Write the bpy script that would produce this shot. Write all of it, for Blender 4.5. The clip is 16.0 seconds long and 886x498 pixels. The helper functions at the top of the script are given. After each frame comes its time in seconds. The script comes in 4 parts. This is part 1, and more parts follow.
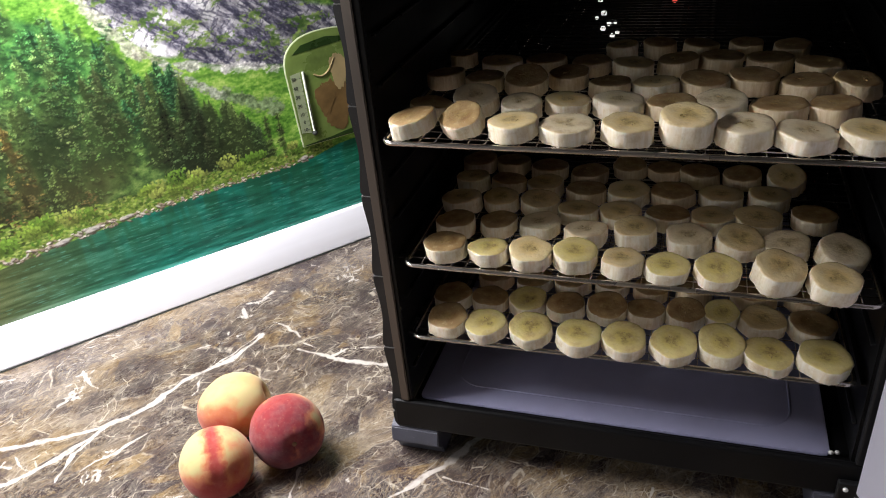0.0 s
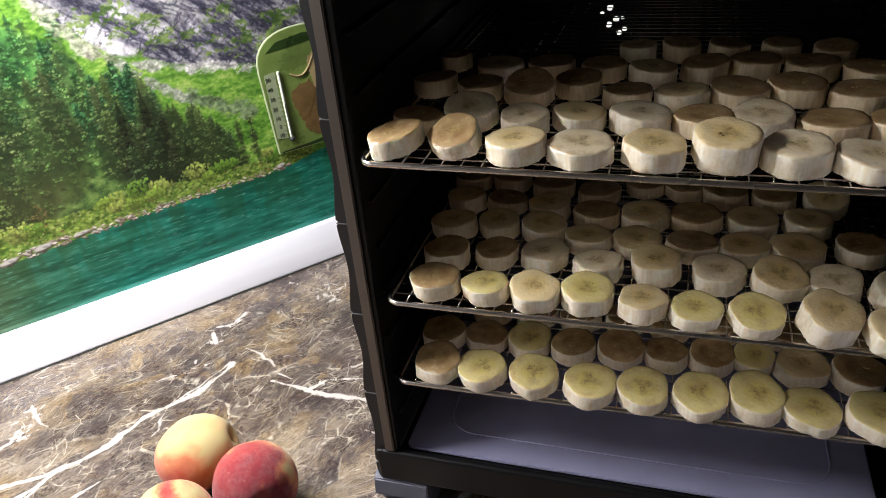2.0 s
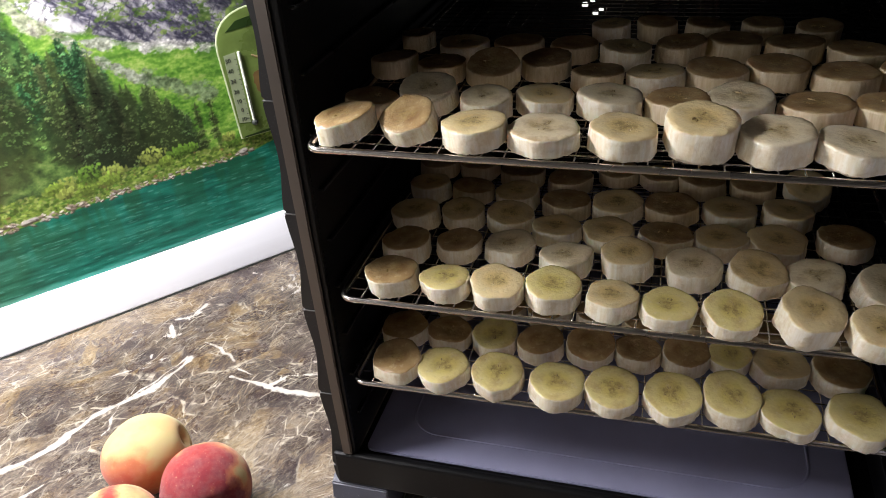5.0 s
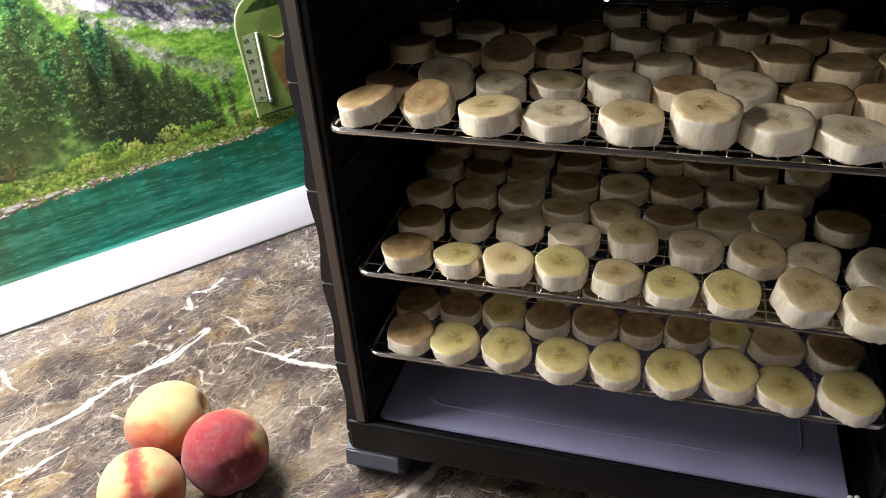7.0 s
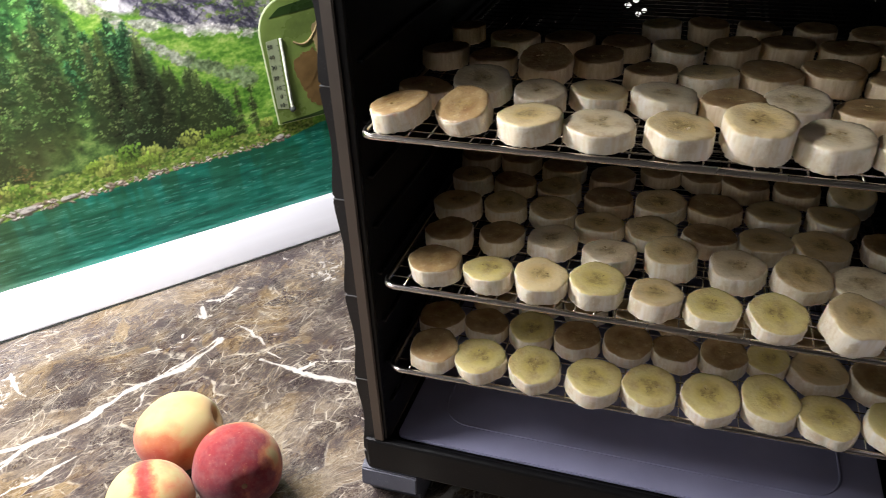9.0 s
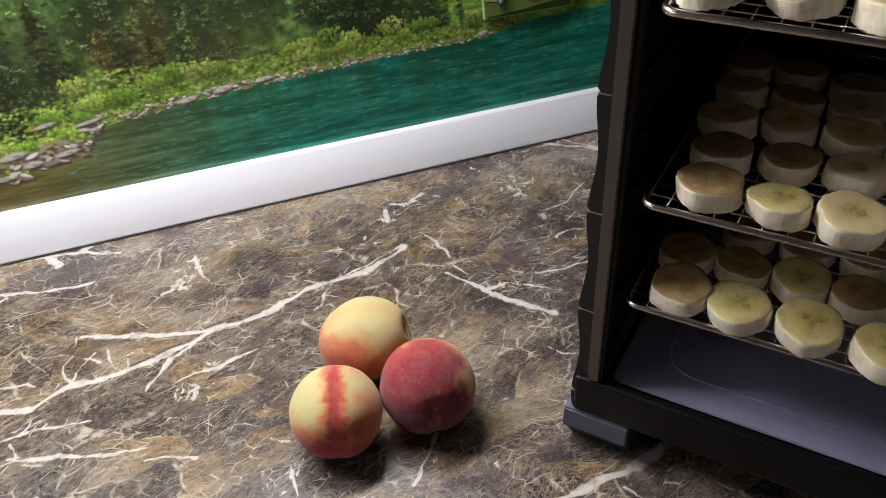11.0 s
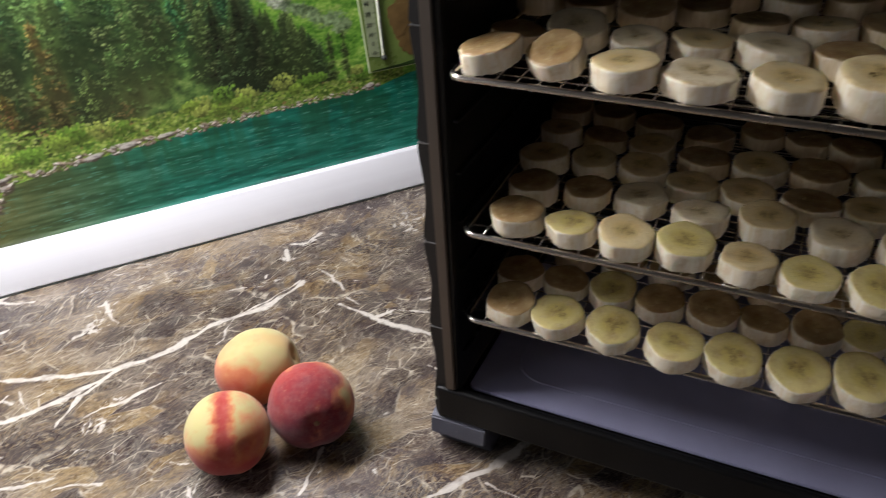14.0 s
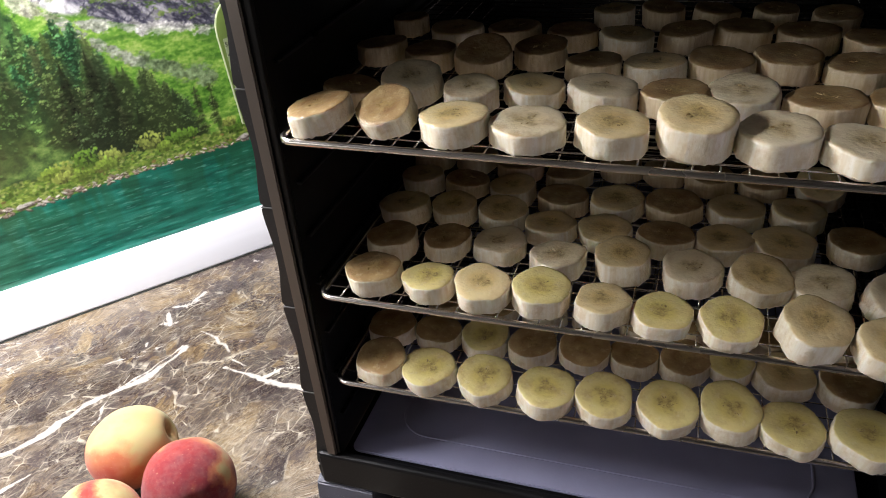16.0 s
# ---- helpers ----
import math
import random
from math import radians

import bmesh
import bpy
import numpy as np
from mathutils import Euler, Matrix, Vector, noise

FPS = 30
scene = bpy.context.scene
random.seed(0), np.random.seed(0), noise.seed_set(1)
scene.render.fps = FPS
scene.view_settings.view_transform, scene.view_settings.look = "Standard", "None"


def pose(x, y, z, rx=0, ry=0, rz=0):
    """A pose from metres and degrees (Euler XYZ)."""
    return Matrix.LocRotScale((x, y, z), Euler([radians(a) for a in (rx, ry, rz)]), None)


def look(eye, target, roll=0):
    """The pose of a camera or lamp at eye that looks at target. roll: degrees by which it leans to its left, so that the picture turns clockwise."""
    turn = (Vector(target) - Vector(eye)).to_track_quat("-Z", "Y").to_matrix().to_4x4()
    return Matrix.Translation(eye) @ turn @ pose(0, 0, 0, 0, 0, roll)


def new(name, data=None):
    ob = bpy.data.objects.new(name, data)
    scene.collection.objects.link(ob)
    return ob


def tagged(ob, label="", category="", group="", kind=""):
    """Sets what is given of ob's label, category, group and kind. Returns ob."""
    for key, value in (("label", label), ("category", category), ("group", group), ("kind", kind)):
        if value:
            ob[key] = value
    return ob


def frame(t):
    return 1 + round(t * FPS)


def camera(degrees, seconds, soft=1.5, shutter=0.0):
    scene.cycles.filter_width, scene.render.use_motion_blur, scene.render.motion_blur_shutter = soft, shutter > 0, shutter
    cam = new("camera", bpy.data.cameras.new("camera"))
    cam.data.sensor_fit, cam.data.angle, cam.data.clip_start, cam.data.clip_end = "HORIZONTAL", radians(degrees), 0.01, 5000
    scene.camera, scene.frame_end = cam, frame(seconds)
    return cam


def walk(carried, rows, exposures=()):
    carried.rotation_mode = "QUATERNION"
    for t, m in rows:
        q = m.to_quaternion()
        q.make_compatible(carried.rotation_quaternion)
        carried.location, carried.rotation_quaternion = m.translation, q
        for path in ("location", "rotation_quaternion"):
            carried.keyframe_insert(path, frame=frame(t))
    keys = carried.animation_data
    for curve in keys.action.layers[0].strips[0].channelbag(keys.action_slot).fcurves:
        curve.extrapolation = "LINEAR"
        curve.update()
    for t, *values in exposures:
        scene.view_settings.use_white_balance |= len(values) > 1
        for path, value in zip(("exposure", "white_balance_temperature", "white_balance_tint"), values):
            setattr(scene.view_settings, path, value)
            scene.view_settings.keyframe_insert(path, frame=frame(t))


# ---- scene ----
cam = camera(59.7, 16.0, soft=0.9, shutter=0.5)
PATH = [
    (0, (-0.322, -0.834, 0.482), (0.551, 0.666, -0.512), -5.4),
    (0.5, (-0.323, -0.813, 0.489), (0.561, 0.673, -0.517), -5.4),
    (1, (-0.305, -0.793, 0.476), (0.582, 0.691, -0.53), -5.1),
    (1.5, (-0.293, -0.776, 0.477), (0.593, 0.704, -0.535), -4.0),
    (2, (-0.278, -0.765, 0.465), (0.609, 0.715, -0.547), -5.1),
    (2.5, (-0.272, -0.756, 0.461), (0.625, 0.712, -0.559), -4.3),
    (3, (-0.262, -0.767, 0.471), (0.637, 0.698, -0.552), -4.5),
    (3.5, (-0.256, -0.762, 0.465), (0.655, 0.695, -0.56), -4.1),
    (4, (-0.247, -0.748, 0.451), (0.671, 0.7, -0.578), -4.2),
    (6.5, (-0.26, -0.758, 0.455), (0.62, 0.675, -0.628), -4.3),
    (7, (-0.264, -0.762, 0.461), (0.616, 0.668, -0.626), -3.7),
    (7.5, (-0.266, -0.76, 0.461), (0.614, 0.677, -0.617), -3.8),
    (8, (-0.264, -0.754, 0.455), (0.618, 0.69, -0.61), -3.5),
    (8.5, (-0.264, -0.749, 0.453), (0.617, 0.702, -0.604), -2.9),
    (9, (-0.267, -0.743, 0.451), (0.608, 0.716, -0.601), -2.4),
    (9.5, (-0.283, -0.722, 0.436), (0.554, 0.759, -0.616), -0.9),
    (10, (-0.296, -0.688, 0.41), (0.349, 0.796, -0.766), -1.8),
    (10.2, (-0.299, -0.674, 0.407), (0.294, 0.819, -0.784), -2.9),
    (12.3, (-0.299, -0.664, 0.412), (0.163, 0.874, -0.781), -1.2),
    (12.5, (-0.303, -0.665, 0.413), (0.159, 0.874, -0.778), -1.1),
    (13, (-0.294, -0.686, 0.417), (0.186, 0.86, -0.758), -2.4),
    (13.5, (-0.286, -0.716, 0.429), (0.287, 0.811, -0.729), -2.9),
    (14, (-0.265, -0.742, 0.44), (0.393, 0.776, -0.683), -3.1),
    (14.5, (-0.246, -0.751, 0.447), (0.492, 0.745, -0.656), -3.5),
    (15, (-0.242, -0.741, 0.443), (0.543, 0.732, -0.659), -2.1),
    (15.5, (-0.228, -0.738, 0.445), (0.601, 0.722, -0.643), -3.9),
    (16, (-0.218, -0.742, 0.445), (0.619, 0.719, -0.634), -4.6),
]
EXPOSURES = [(0.0, -0.08), (2.0, -0.06), (4.0, 0.04), (6.5, 0.04), (9.0, 0.0), (9.5, -0.22), (10.0, -0.5), (12.3, -0.97), (13.0, -1.02), (13.5, -0.84), (14.0, -0.62), (14.5, -0.46), (15.0, -0.32), (15.5, -0.10), (16.0, 0.02)]
walk(cam, [(t, look(eye, target, roll)) for t, eye, target, roll in PATH], EXPOSURES)

# ---- world and light ----
world = bpy.data.worlds.new("world")
scene.world = world
world.use_nodes = True
wn, wl = world.node_tree.nodes, world.node_tree.links
sky = wn.new("ShaderNodeTexSky")
sky.sky_type = "NISHITA"
sky.sun_disc = False
sky.sun_elevation, sky.sun_rotation = radians(38), radians(200)
wl.new(sky.outputs[0], wn["Background"].inputs[0])
wn["Background"].inputs[1].default_value = 0.12


def window_light(name, at, target, width, height, power, colour):
    data = bpy.data.lights.new(name, "AREA")
    data.shape, data.size, data.size_y, data.energy, data.color = "RECTANGLE", width, height, power, colour
    ob = new(name, data)
    ob.matrix_world = look(at, target)
    return ob


window_light("window_daylight", (-1.27, -0.28, 0.48), (0.0, -0.50, 0.28), 0.50, 0.44, 1.85, (1.0, 0.97, 0.965))
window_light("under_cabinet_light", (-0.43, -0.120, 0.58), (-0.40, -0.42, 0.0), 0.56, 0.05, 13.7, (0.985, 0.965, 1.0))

# ---- materials ----


class Nodes:
    """A small helper to write node materials in few lines."""

    def __init__(self, name):
        self.m = bpy.data.materials.new(name)
        self.m.use_nodes = True
        self.t = self.m.node_tree
        self.bsdf = self.t.nodes["Principled BSDF"]

    def n(self, kind, **props):
        node = self.t.nodes.new("ShaderNode" + kind)
        for key, value in props.items():
            if key == "data_type":
                node.data_type = value
            elif key == "operation":
                node.operation = value
            elif key == "feature":
                node.feature = value
            elif key == "blend_type":
                node.blend_type = value
            elif key == "attribute_name":
                node.attribute_name = value
            elif key == "gradient_type":
                node.gradient_type = value
        return node

    def to(self, a, b):
        self.t.links.new(a, b)

    def value(self, socket, v):
        if isinstance(v, (int, float)):
            socket.default_value = v
        elif isinstance(v, tuple):
            socket.default_value = (*v, 1.0) if len(v) == 3 and len(socket.default_value) == 4 else v
        else:
            self.to(v, socket)

    def coords(self, stretch=(1, 1, 1), which="Object", turn=(0, 0, 0)):
        c, mp = self.n("TexCoord"), self.n("Mapping")
        self.to(c.outputs[which], mp.inputs[0])
        mp.inputs[3].default_value = stretch
        mp.inputs[2].default_value = turn
        return mp.outputs[0]

    def noise(self, co, scale, detail=4.0, rough=0.55, distort=0.0):
        t = self.n("TexNoise")
        self.to(co, t.inputs["Vector"])
        t.inputs["Scale"].default_value, t.inputs["Detail"].default_value = scale, detail
        t.inputs["Roughness"].default_value, t.inputs["Distortion"].default_value = rough, distort
        return t.outputs[0]

    def edges(self, co, scale):
        t = self.n("TexVoronoi", feature="DISTANCE_TO_EDGE")
        self.to(co, t.inputs["Vector"])
        t.inputs["Scale"].default_value = scale
        return t.outputs[0]

    def ramp(self, fac, stops):
        r = self.n("ValToRGB")
        self.to(fac, r.inputs[0])
        els = r.color_ramp.elements
        for i, (p, c) in enumerate(stops):
            e = els[i] if i < 2 else els.new(p)
            e.position = p
            e.color = (c, c, c, 1) if isinstance(c, (int, float)) else (*c, 1)
        return r.outputs[0]

    def math(self, op, a, b=0.0, c=0.0):
        m = self.n("Math", operation=op)
        for s, v in zip(m.inputs, (a, b, c)):
            self.value(s, v)
        return m.outputs[0]

    def mix(self, fac, a, b, how="MIX"):
        m = self.n("Mix", data_type="RGBA", blend_type=how)
        self.value(m.inputs[0], fac)
        self.value(m.inputs[6], a)
        self.value(m.inputs[7], b)
        return m.outputs[2]

    def bump(self, height, strength, distance=0.001):
        b = self.n("Bump")
        self.to(height, b.inputs["Height"])
        b.inputs["Strength"].default_value, b.inputs["Distance"].default_value = strength, distance
        self.to(b.outputs[0], self.bsdf.inputs["Normal"])

    def set(self, colour=None, rough=None, metal=None, **more):
        if colour is not None:
            self.value(self.bsdf.inputs["Base Color"], colour)
        if rough is not None:
            self.value(self.bsdf.inputs["Roughness"], rough)
        if metal is not None:
            self.value(self.bsdf.inputs["Metallic"], metal)
        for key, v in more.items():
            self.value(self.bsdf.inputs[key.replace("_", " ")], v)
        return self.m


def plastic(name, colour, rough, fleck=0.25, scale=260.0, metal=0.0, bump=0.12, scratch=0.0):
    k = Nodes(name)
    co = k.coords()
    fine, broad = k.noise(co, scale, 3), k.noise(co, 14.0, 5, 0.6)
    dark = tuple(c * (1 - fleck) for c in colour)
    light = tuple(min(1, c * (1 + fleck)) for c in colour)
    col = k.mix(k.ramp(broad, [(0.3, 0.0), (0.7, 1.0)]), dark, light)
    rgh = k.ramp(broad, [(0.25, max(0.03, rough - 0.1)), (0.75, rough + 0.1)])
    if scratch:
        dust = k.ramp(k.noise(co, 900.0, 2), [(0.66, 0.0), (0.76, scratch)])
        col = k.mix(dust, col, (0.4, 0.4, 0.42))
    k.bump(fine, bump, 0.0006)
    return k.set(col, rgh, metal)


def brushed(name, colour, rough, stretch, metal=1.0):
    k = Nodes(name)
    co = k.coords(stretch)
    streak, broad = k.noise(co, 120.0, 4), k.noise(k.coords(), 9.0, 4)
    col = k.mix(k.math("MULTIPLY", streak, 0.5), colour, tuple(c * 0.72 for c in colour))
    k.bump(streak, 0.12, 0.0004)
    return k.set(col, k.ramp(broad, [(0.3, rough - 0.06), (0.7, rough + 0.08)]), metal)


def stone_laminate():
    """Dark brown marble print: broken umber and tan cells, a web of fine pale veins, and long white veins from a mask."""
    k = Nodes("brown_marble_laminate")
    co = k.coords((1, 1, 1), "Object", (0, 0, -0.25))

    def warped(src, scale, detail, amount):
        w = k.n("TexNoise")
        k.to(src, w.inputs["Vector"])
        w.inputs["Scale"].default_value, w.inputs["Detail"].default_value = scale, detail
        shift = k.n("VectorMath", operation="MULTIPLY_ADD")
        k.to(w.outputs["Color"], shift.inputs[0])
        shift.inputs[1].default_value = (amount, amount, 0.0)
        k.to(src, shift.inputs[2])
        return shift.outputs[0]

    bent = warped(warped(co, 11.0, 2.0, 0.060), 150.0, 2.0, 0.0026)
    squash = k.n("Mapping")
    k.to(bent, squash.inputs[0])
    squash.inputs[3].default_value = (0.62, 1.2, 1.0)
    flow = squash.outputs[0]
    cell = k.n("TexVoronoi")
    k.to(flow, cell.inputs["Vector"])
    cell.inputs["Scale"].default_value = 34.0
    pickc = k.n("SeparateColor")
    k.to(cell.outputs["Color"], pickc.inputs[0])
    small = k.n("TexVoronoi")
    k.to(flow, small.inputs["Vector"])
    small.inputs["Scale"].default_value = 120.0
    picks = k.n("SeparateColor")
    k.to(small.outputs["Color"], picks.inputs[0])
    cloud = k.noise(flow, 10.0, 5, 0.6)
    mixv = k.math("ADD", k.math("MULTIPLY", pickc.outputs[0], 0.46), k.math("MULTIPLY", picks.outputs[1], 0.22))
    mixv = k.math("ADD", mixv, k.math("MULTIPLY", k.math("SUBTRACT", cloud, 0.5), 2.1))
    mixv = k.math("ADD", mixv, 0.02)
    base = k.ramp(mixv, [(0.20, (0.033, 0.023, 0.029)), (0.38, (0.058, 0.038, 0.041)), (0.48, (0.110, 0.068, 0.038)),
                         (0.64, (0.215, 0.142, 0.066)), (0.85, (0.285, 0.21, 0.120))])
    ochre = k.ramp(k.noise(co, 13.0, 6, 0.72), [(0.46, 0.0), (0.66, 0.55)])
    base = k.mix(ochre, base, k.ramp(mixv, [(0.2, (0.095, 0.058, 0.028)), (0.75, (0.34, 0.255, 0.130))]))
    plum = k.ramp(k.noise(flow, 15.0, 3), [(0.60, 0.0), (0.68, 0.75)])
    base = k.mix(plum, base, (0.040, 0.027, 0.030))
    grey = k.ramp(k.noise(co, 6.5, 4), [(0.46, 0.0), (0.62, 0.62)])
    base = k.mix(grey, base, k.ramp(mixv, [(0.2, (0.050, 0.039, 0.041)), (0.7, (0.22, 0.20, 0.205))]))
    grain = k.noise(flow, 330.0, 4, 0.7)
    base = k.mix(k.ramp(grain, [(0.32, 0.6), (0.56, 0.0)]), base, (0.035, 0.022, 0.017))
    gold = k.ramp(k.noise(flow, 8.0, 5, 0.65), [(0.46, 0.15), (0.60, 1.0)])
    base = k.mix(k.math("MULTIPLY", gold, k.ramp(grain, [(0.50, 0.0), (0.62, 0.75)])), base, (0.34, 0.245, 0.130))
    speck = k.noise(co, 820.0, 3, 0.7)
    base = k.mix(k.ramp(speck, [(0.56, 0.0), (0.67, 0.45)]), base, (0.42, 0.34, 0.24))
    base = k.mix(k.ramp(speck, [(0.34, 0.55), (0.45, 0.0)]), base, (0.03, 0.02, 0.016))
    lines = k.ramp(k.edges(flow, 34.0), [(0.0, 1.0), (0.012, 1.0), (0.026, 0.0)])
    lines2 = k.ramp(k.edges(flow, 80.0), [(0.0, 1.0), (0.014, 1.0), (0.034, 0.0)])
    lines3 = k.ramp(k.edges(flow, 260.0), [(0.0, 1.0), (0.085, 0.0)])
    gate = k.ramp(k.noise(co, 17.0, 4), [(0.44, 0.0), (0.60, 1.0)])
    gate2 = k.ramp(k.noise(co, 27.0, 3), [(0.40, 0.0), (0.56, 1.0)])
    broken = k.ramp(k.noise(co, 110.0, 4, 0.65), [(0.42, 0.08), (0.54, 1.0)])
    web = k.math("MAXIMUM", k.math("MULTIPLY", lines, gate), k.math("MULTIPLY", lines2, gate2))
    web = k.math("MULTIPLY", web, broken)
    web = k.math("MAXIMUM", web, k.math("MULTIPLY", k.math("MULTIPLY", lines3, gate2), 0.30))
    long = k.n("Mapping")
    k.to(bent, long.inputs[0])
    long.inputs[3].default_value = (0.42, 1.5, 1.0)
    for scale, width, amount, seed in ((15.0, 0.006, 0.8, gate), (34.0, 0.009, 0.4, gate2)):
        thread = k.math("ABSOLUTE", k.math("SUBTRACT", k.noise(long.outputs[0], scale, 5, 0.6, 0.4), 0.5))
        thread = k.math("MULTIPLY", k.ramp(thread, [(0.0, 1.0), (width, 0.0)]), k.math("MULTIPLY", seed, amount))
        web = k.math("MAXIMUM", web, thread)
    short = k.n("Mapping")
    k.to(warped(co, 60.0, 3.0, 0.010), short.inputs[0])
    short.inputs[2].default_value = (0, 0, 0.9)
    short.inputs[3].default_value = (0.55, 1.3, 1.0)
    hairs = k.math("ABSOLUTE", k.math("SUBTRACT", k.noise(short.outputs[0], 120.0, 4, 0.65, 0.6), 0.5))
    hairs = k.math("MULTIPLY", k.ramp(hairs, [(0.0, 1.0), (0.022, 0.0)]), k.math("MULTIPLY", k.ramp(k.noise(co, 46.0, 4), [(0.46, 0.0), (0.58, 1.0)]), 0.62))
    web = k.math("MAXIMUM", web, hairs)
    base = k.mix(k.math("MULTIPLY", web, 0.78), base, (0.50, 0.44, 0.35))
    fleck = k.ramp(k.noise(flow, 48.0, 6, 0.7), [(0.665, 0.0), (0.70, 0.9)])
    base = k.mix(fleck, base, (0.62, 0.58, 0.53))
    at = k.n("Attribute", attribute_name="vein")
    torn = k.math("ADD", at.outputs["Fac"], k.math("MULTIPLY", k.math("SUBTRACT", k.noise(co, 210.0, 6, 0.7), 0.5), 0.90))
    white = k.math("MULTIPLY", k.ramp(torn, [(0.54, 0.0), (0.72, 1.0)]), k.ramp(k.noise(co, 90.0, 4), [(0.30, 0.45), (0.50, 1.0)]))
    base = k.mix(white, base, k.mix(k.noise(co, 420.0, 4), (0.66, 0.62, 0.57), (0.40, 0.35, 0.30)))
    k.bump(k.noise(co, 420.0, 3), 0.05, 0.0004)
    return k.set(base, k.ramp(k.noise(co, 40.0, 4), [(0.3, 0.22), (0.7, 0.34)]), 0.0)


def printed(name, rough):
    k = Nodes(name)
    at = k.n("Attribute", attribute_name="print")
    haze = k.noise(k.coords(), 7.0, 4)
    return k.set(at.outputs["Color"], k.ramp(haze, [(0.3, rough), (0.7, rough + 0.08)]), 0.0)


def banana_flesh(name, tint, edge, rind=((0.82, 0.72, 0.53), (0.90, 0.84, 0.71)), patchy=0.0):
    """Cut banana: cream flesh, a paler ring, a three-lobed brown core and moist gloss; the rind side is paler and fibrous."""
    k = Nodes(name)
    co = k.coords()
    info = k.n("ObjectInfo")
    sep = k.n("SeparateXYZ")
    k.to(co, sep.inputs[0])
    x, y, z = sep.outputs
    rad = k.math("SQRT", k.math("ADD", k.math("MULTIPLY", x, x), k.math("MULTIPLY", y, y)))
    ang = k.math("ADD", k.math("ARCTAN2", y, x), k.math("MULTIPLY", info.outputs["Random"], 6.0))
    lobes = k.math("COSINE", k.math("MULTIPLY", ang, 3.0))
    wob = k.noise(co, 420.0, 4, 0.6)
    wob2 = k.noise(co, 160.0, 4, 0.6)
    rays = k.math("MULTIPLY", k.math("COSINE", k.math("MULTIPLY", ang, 7.0)), 0.0003)
    r2 = k.math("ADD", k.math("ADD", rad, rays), k.math("MULTIPLY", k.math("SUBTRACT", wob2, 0.5), 0.008))
    core_r = k.math("SUBTRACT", r2, k.math("MULTIPLY", lobes, k.math("ADD", 0.0006, k.math("MULTIPLY", info.outputs["Random"], 0.0019))))
    core = k.ramp(k.math("MULTIPLY", core_r, 100.0), [(0.12, 1.0), (0.66, 0.0)])
    seeds = k.math("MULTIPLY", core, k.ramp(wob, [(0.50, 0.0), (0.66, 1.0)]))
    wobble = k.math("MULTIPLY", k.math("SUBTRACT", wob2, 0.5), 0.0030)
    rim_r = k.math("MULTIPLY", k.math("ADD", k.math("ADD", rad, wobble), k.math("MULTIPLY", lobes, 0.0003)), 100.0)
    ring = k.math("ADD", k.math("MULTIPLY", k.ramp(rim_r, [(0.60, 0.0), (1.15, 1.0)]), 0.35), k.math("MULTIPLY", k.ramp(rim_r, [(1.20, 0.0), (1.32, 1.0)]), 0.65))
    flesh = k.mix(ring, tint, edge)
    flesh = k.mix(k.math("MULTIPLY", core, k.ramp(k.noise(co, 260.0, 3), [(0.36, 0.35), (0.58, 0.85)])), flesh, (0.38, 0.265, 0.09))
    flesh = k.mix(k.math("MULTIPLY", seeds, 0.75), flesh, (0.17, 0.10, 0.04))
    blot = k.ramp(k.noise(co, 105.0, 5, 0.62), [(0.46, 0.0), (0.62, 1.0)])
    flesh = k.mix(k.math("MULTIPLY", blot, k.math("ADD", 0.22, k.math("MULTIPLY", info.outputs["Random"], 0.42))), flesh, (0.49, 0.335, 0.145))
    wet = k.ramp(k.noise(co, 230.0, 4, 0.6), [(0.58, 0.0), (0.68, 0.22)])
    flesh = k.mix(wet, flesh, (0.86, 0.78, 0.55))
    if patchy:
        spread = k.ramp(k.noise(co, 75.0, 4, 0.6), [(0.44, 0.0), (0.60, patchy)])
        flesh = k.mix(spread, flesh, (0.62, 0.49, 0.26))
    fibre = k.noise(k.coords((1, 1, 0.12)), 520.0, 3)
    side = k.mix(k.ramp(fibre, [(0.35, 0.0), (0.65, 1.0)]), rind[0], rind[1])
    side = k.mix(k.ramp(k.noise(co, 130.0, 4, 0.6), [(0.52, 0.0), (0.66, 0.5)]), side, (0.62, 0.47, 0.24))
    normal = k.n("TexCoord")
    up = k.n("SeparateXYZ")
    k.to(normal.outputs["Normal"], up.inputs[0])
    top = k.ramp(up.outputs[2], [(0.45, 0.0), (0.8, 1.0)])
    k.bump(k.math("ADD", k.math("ADD", wob, k.math("MULTIPLY", fibre, 0.5)), k.math("MULTIPLY", wob2, 1.4)), 0.36, 0.0010)
    m = k.set(k.mix(top, side, flesh), k.ramp(wob2, [(0.3, 0.28), (0.7, 0.5)]), 0.0, Subsurface_Weight=0.12)
    k.bsdf.inputs["Subsurface Radius"].default_value = (0.006, 0.004, 0.002)
    k.bsdf.inputs["Subsurface Scale"].default_value = 1.0
    return m


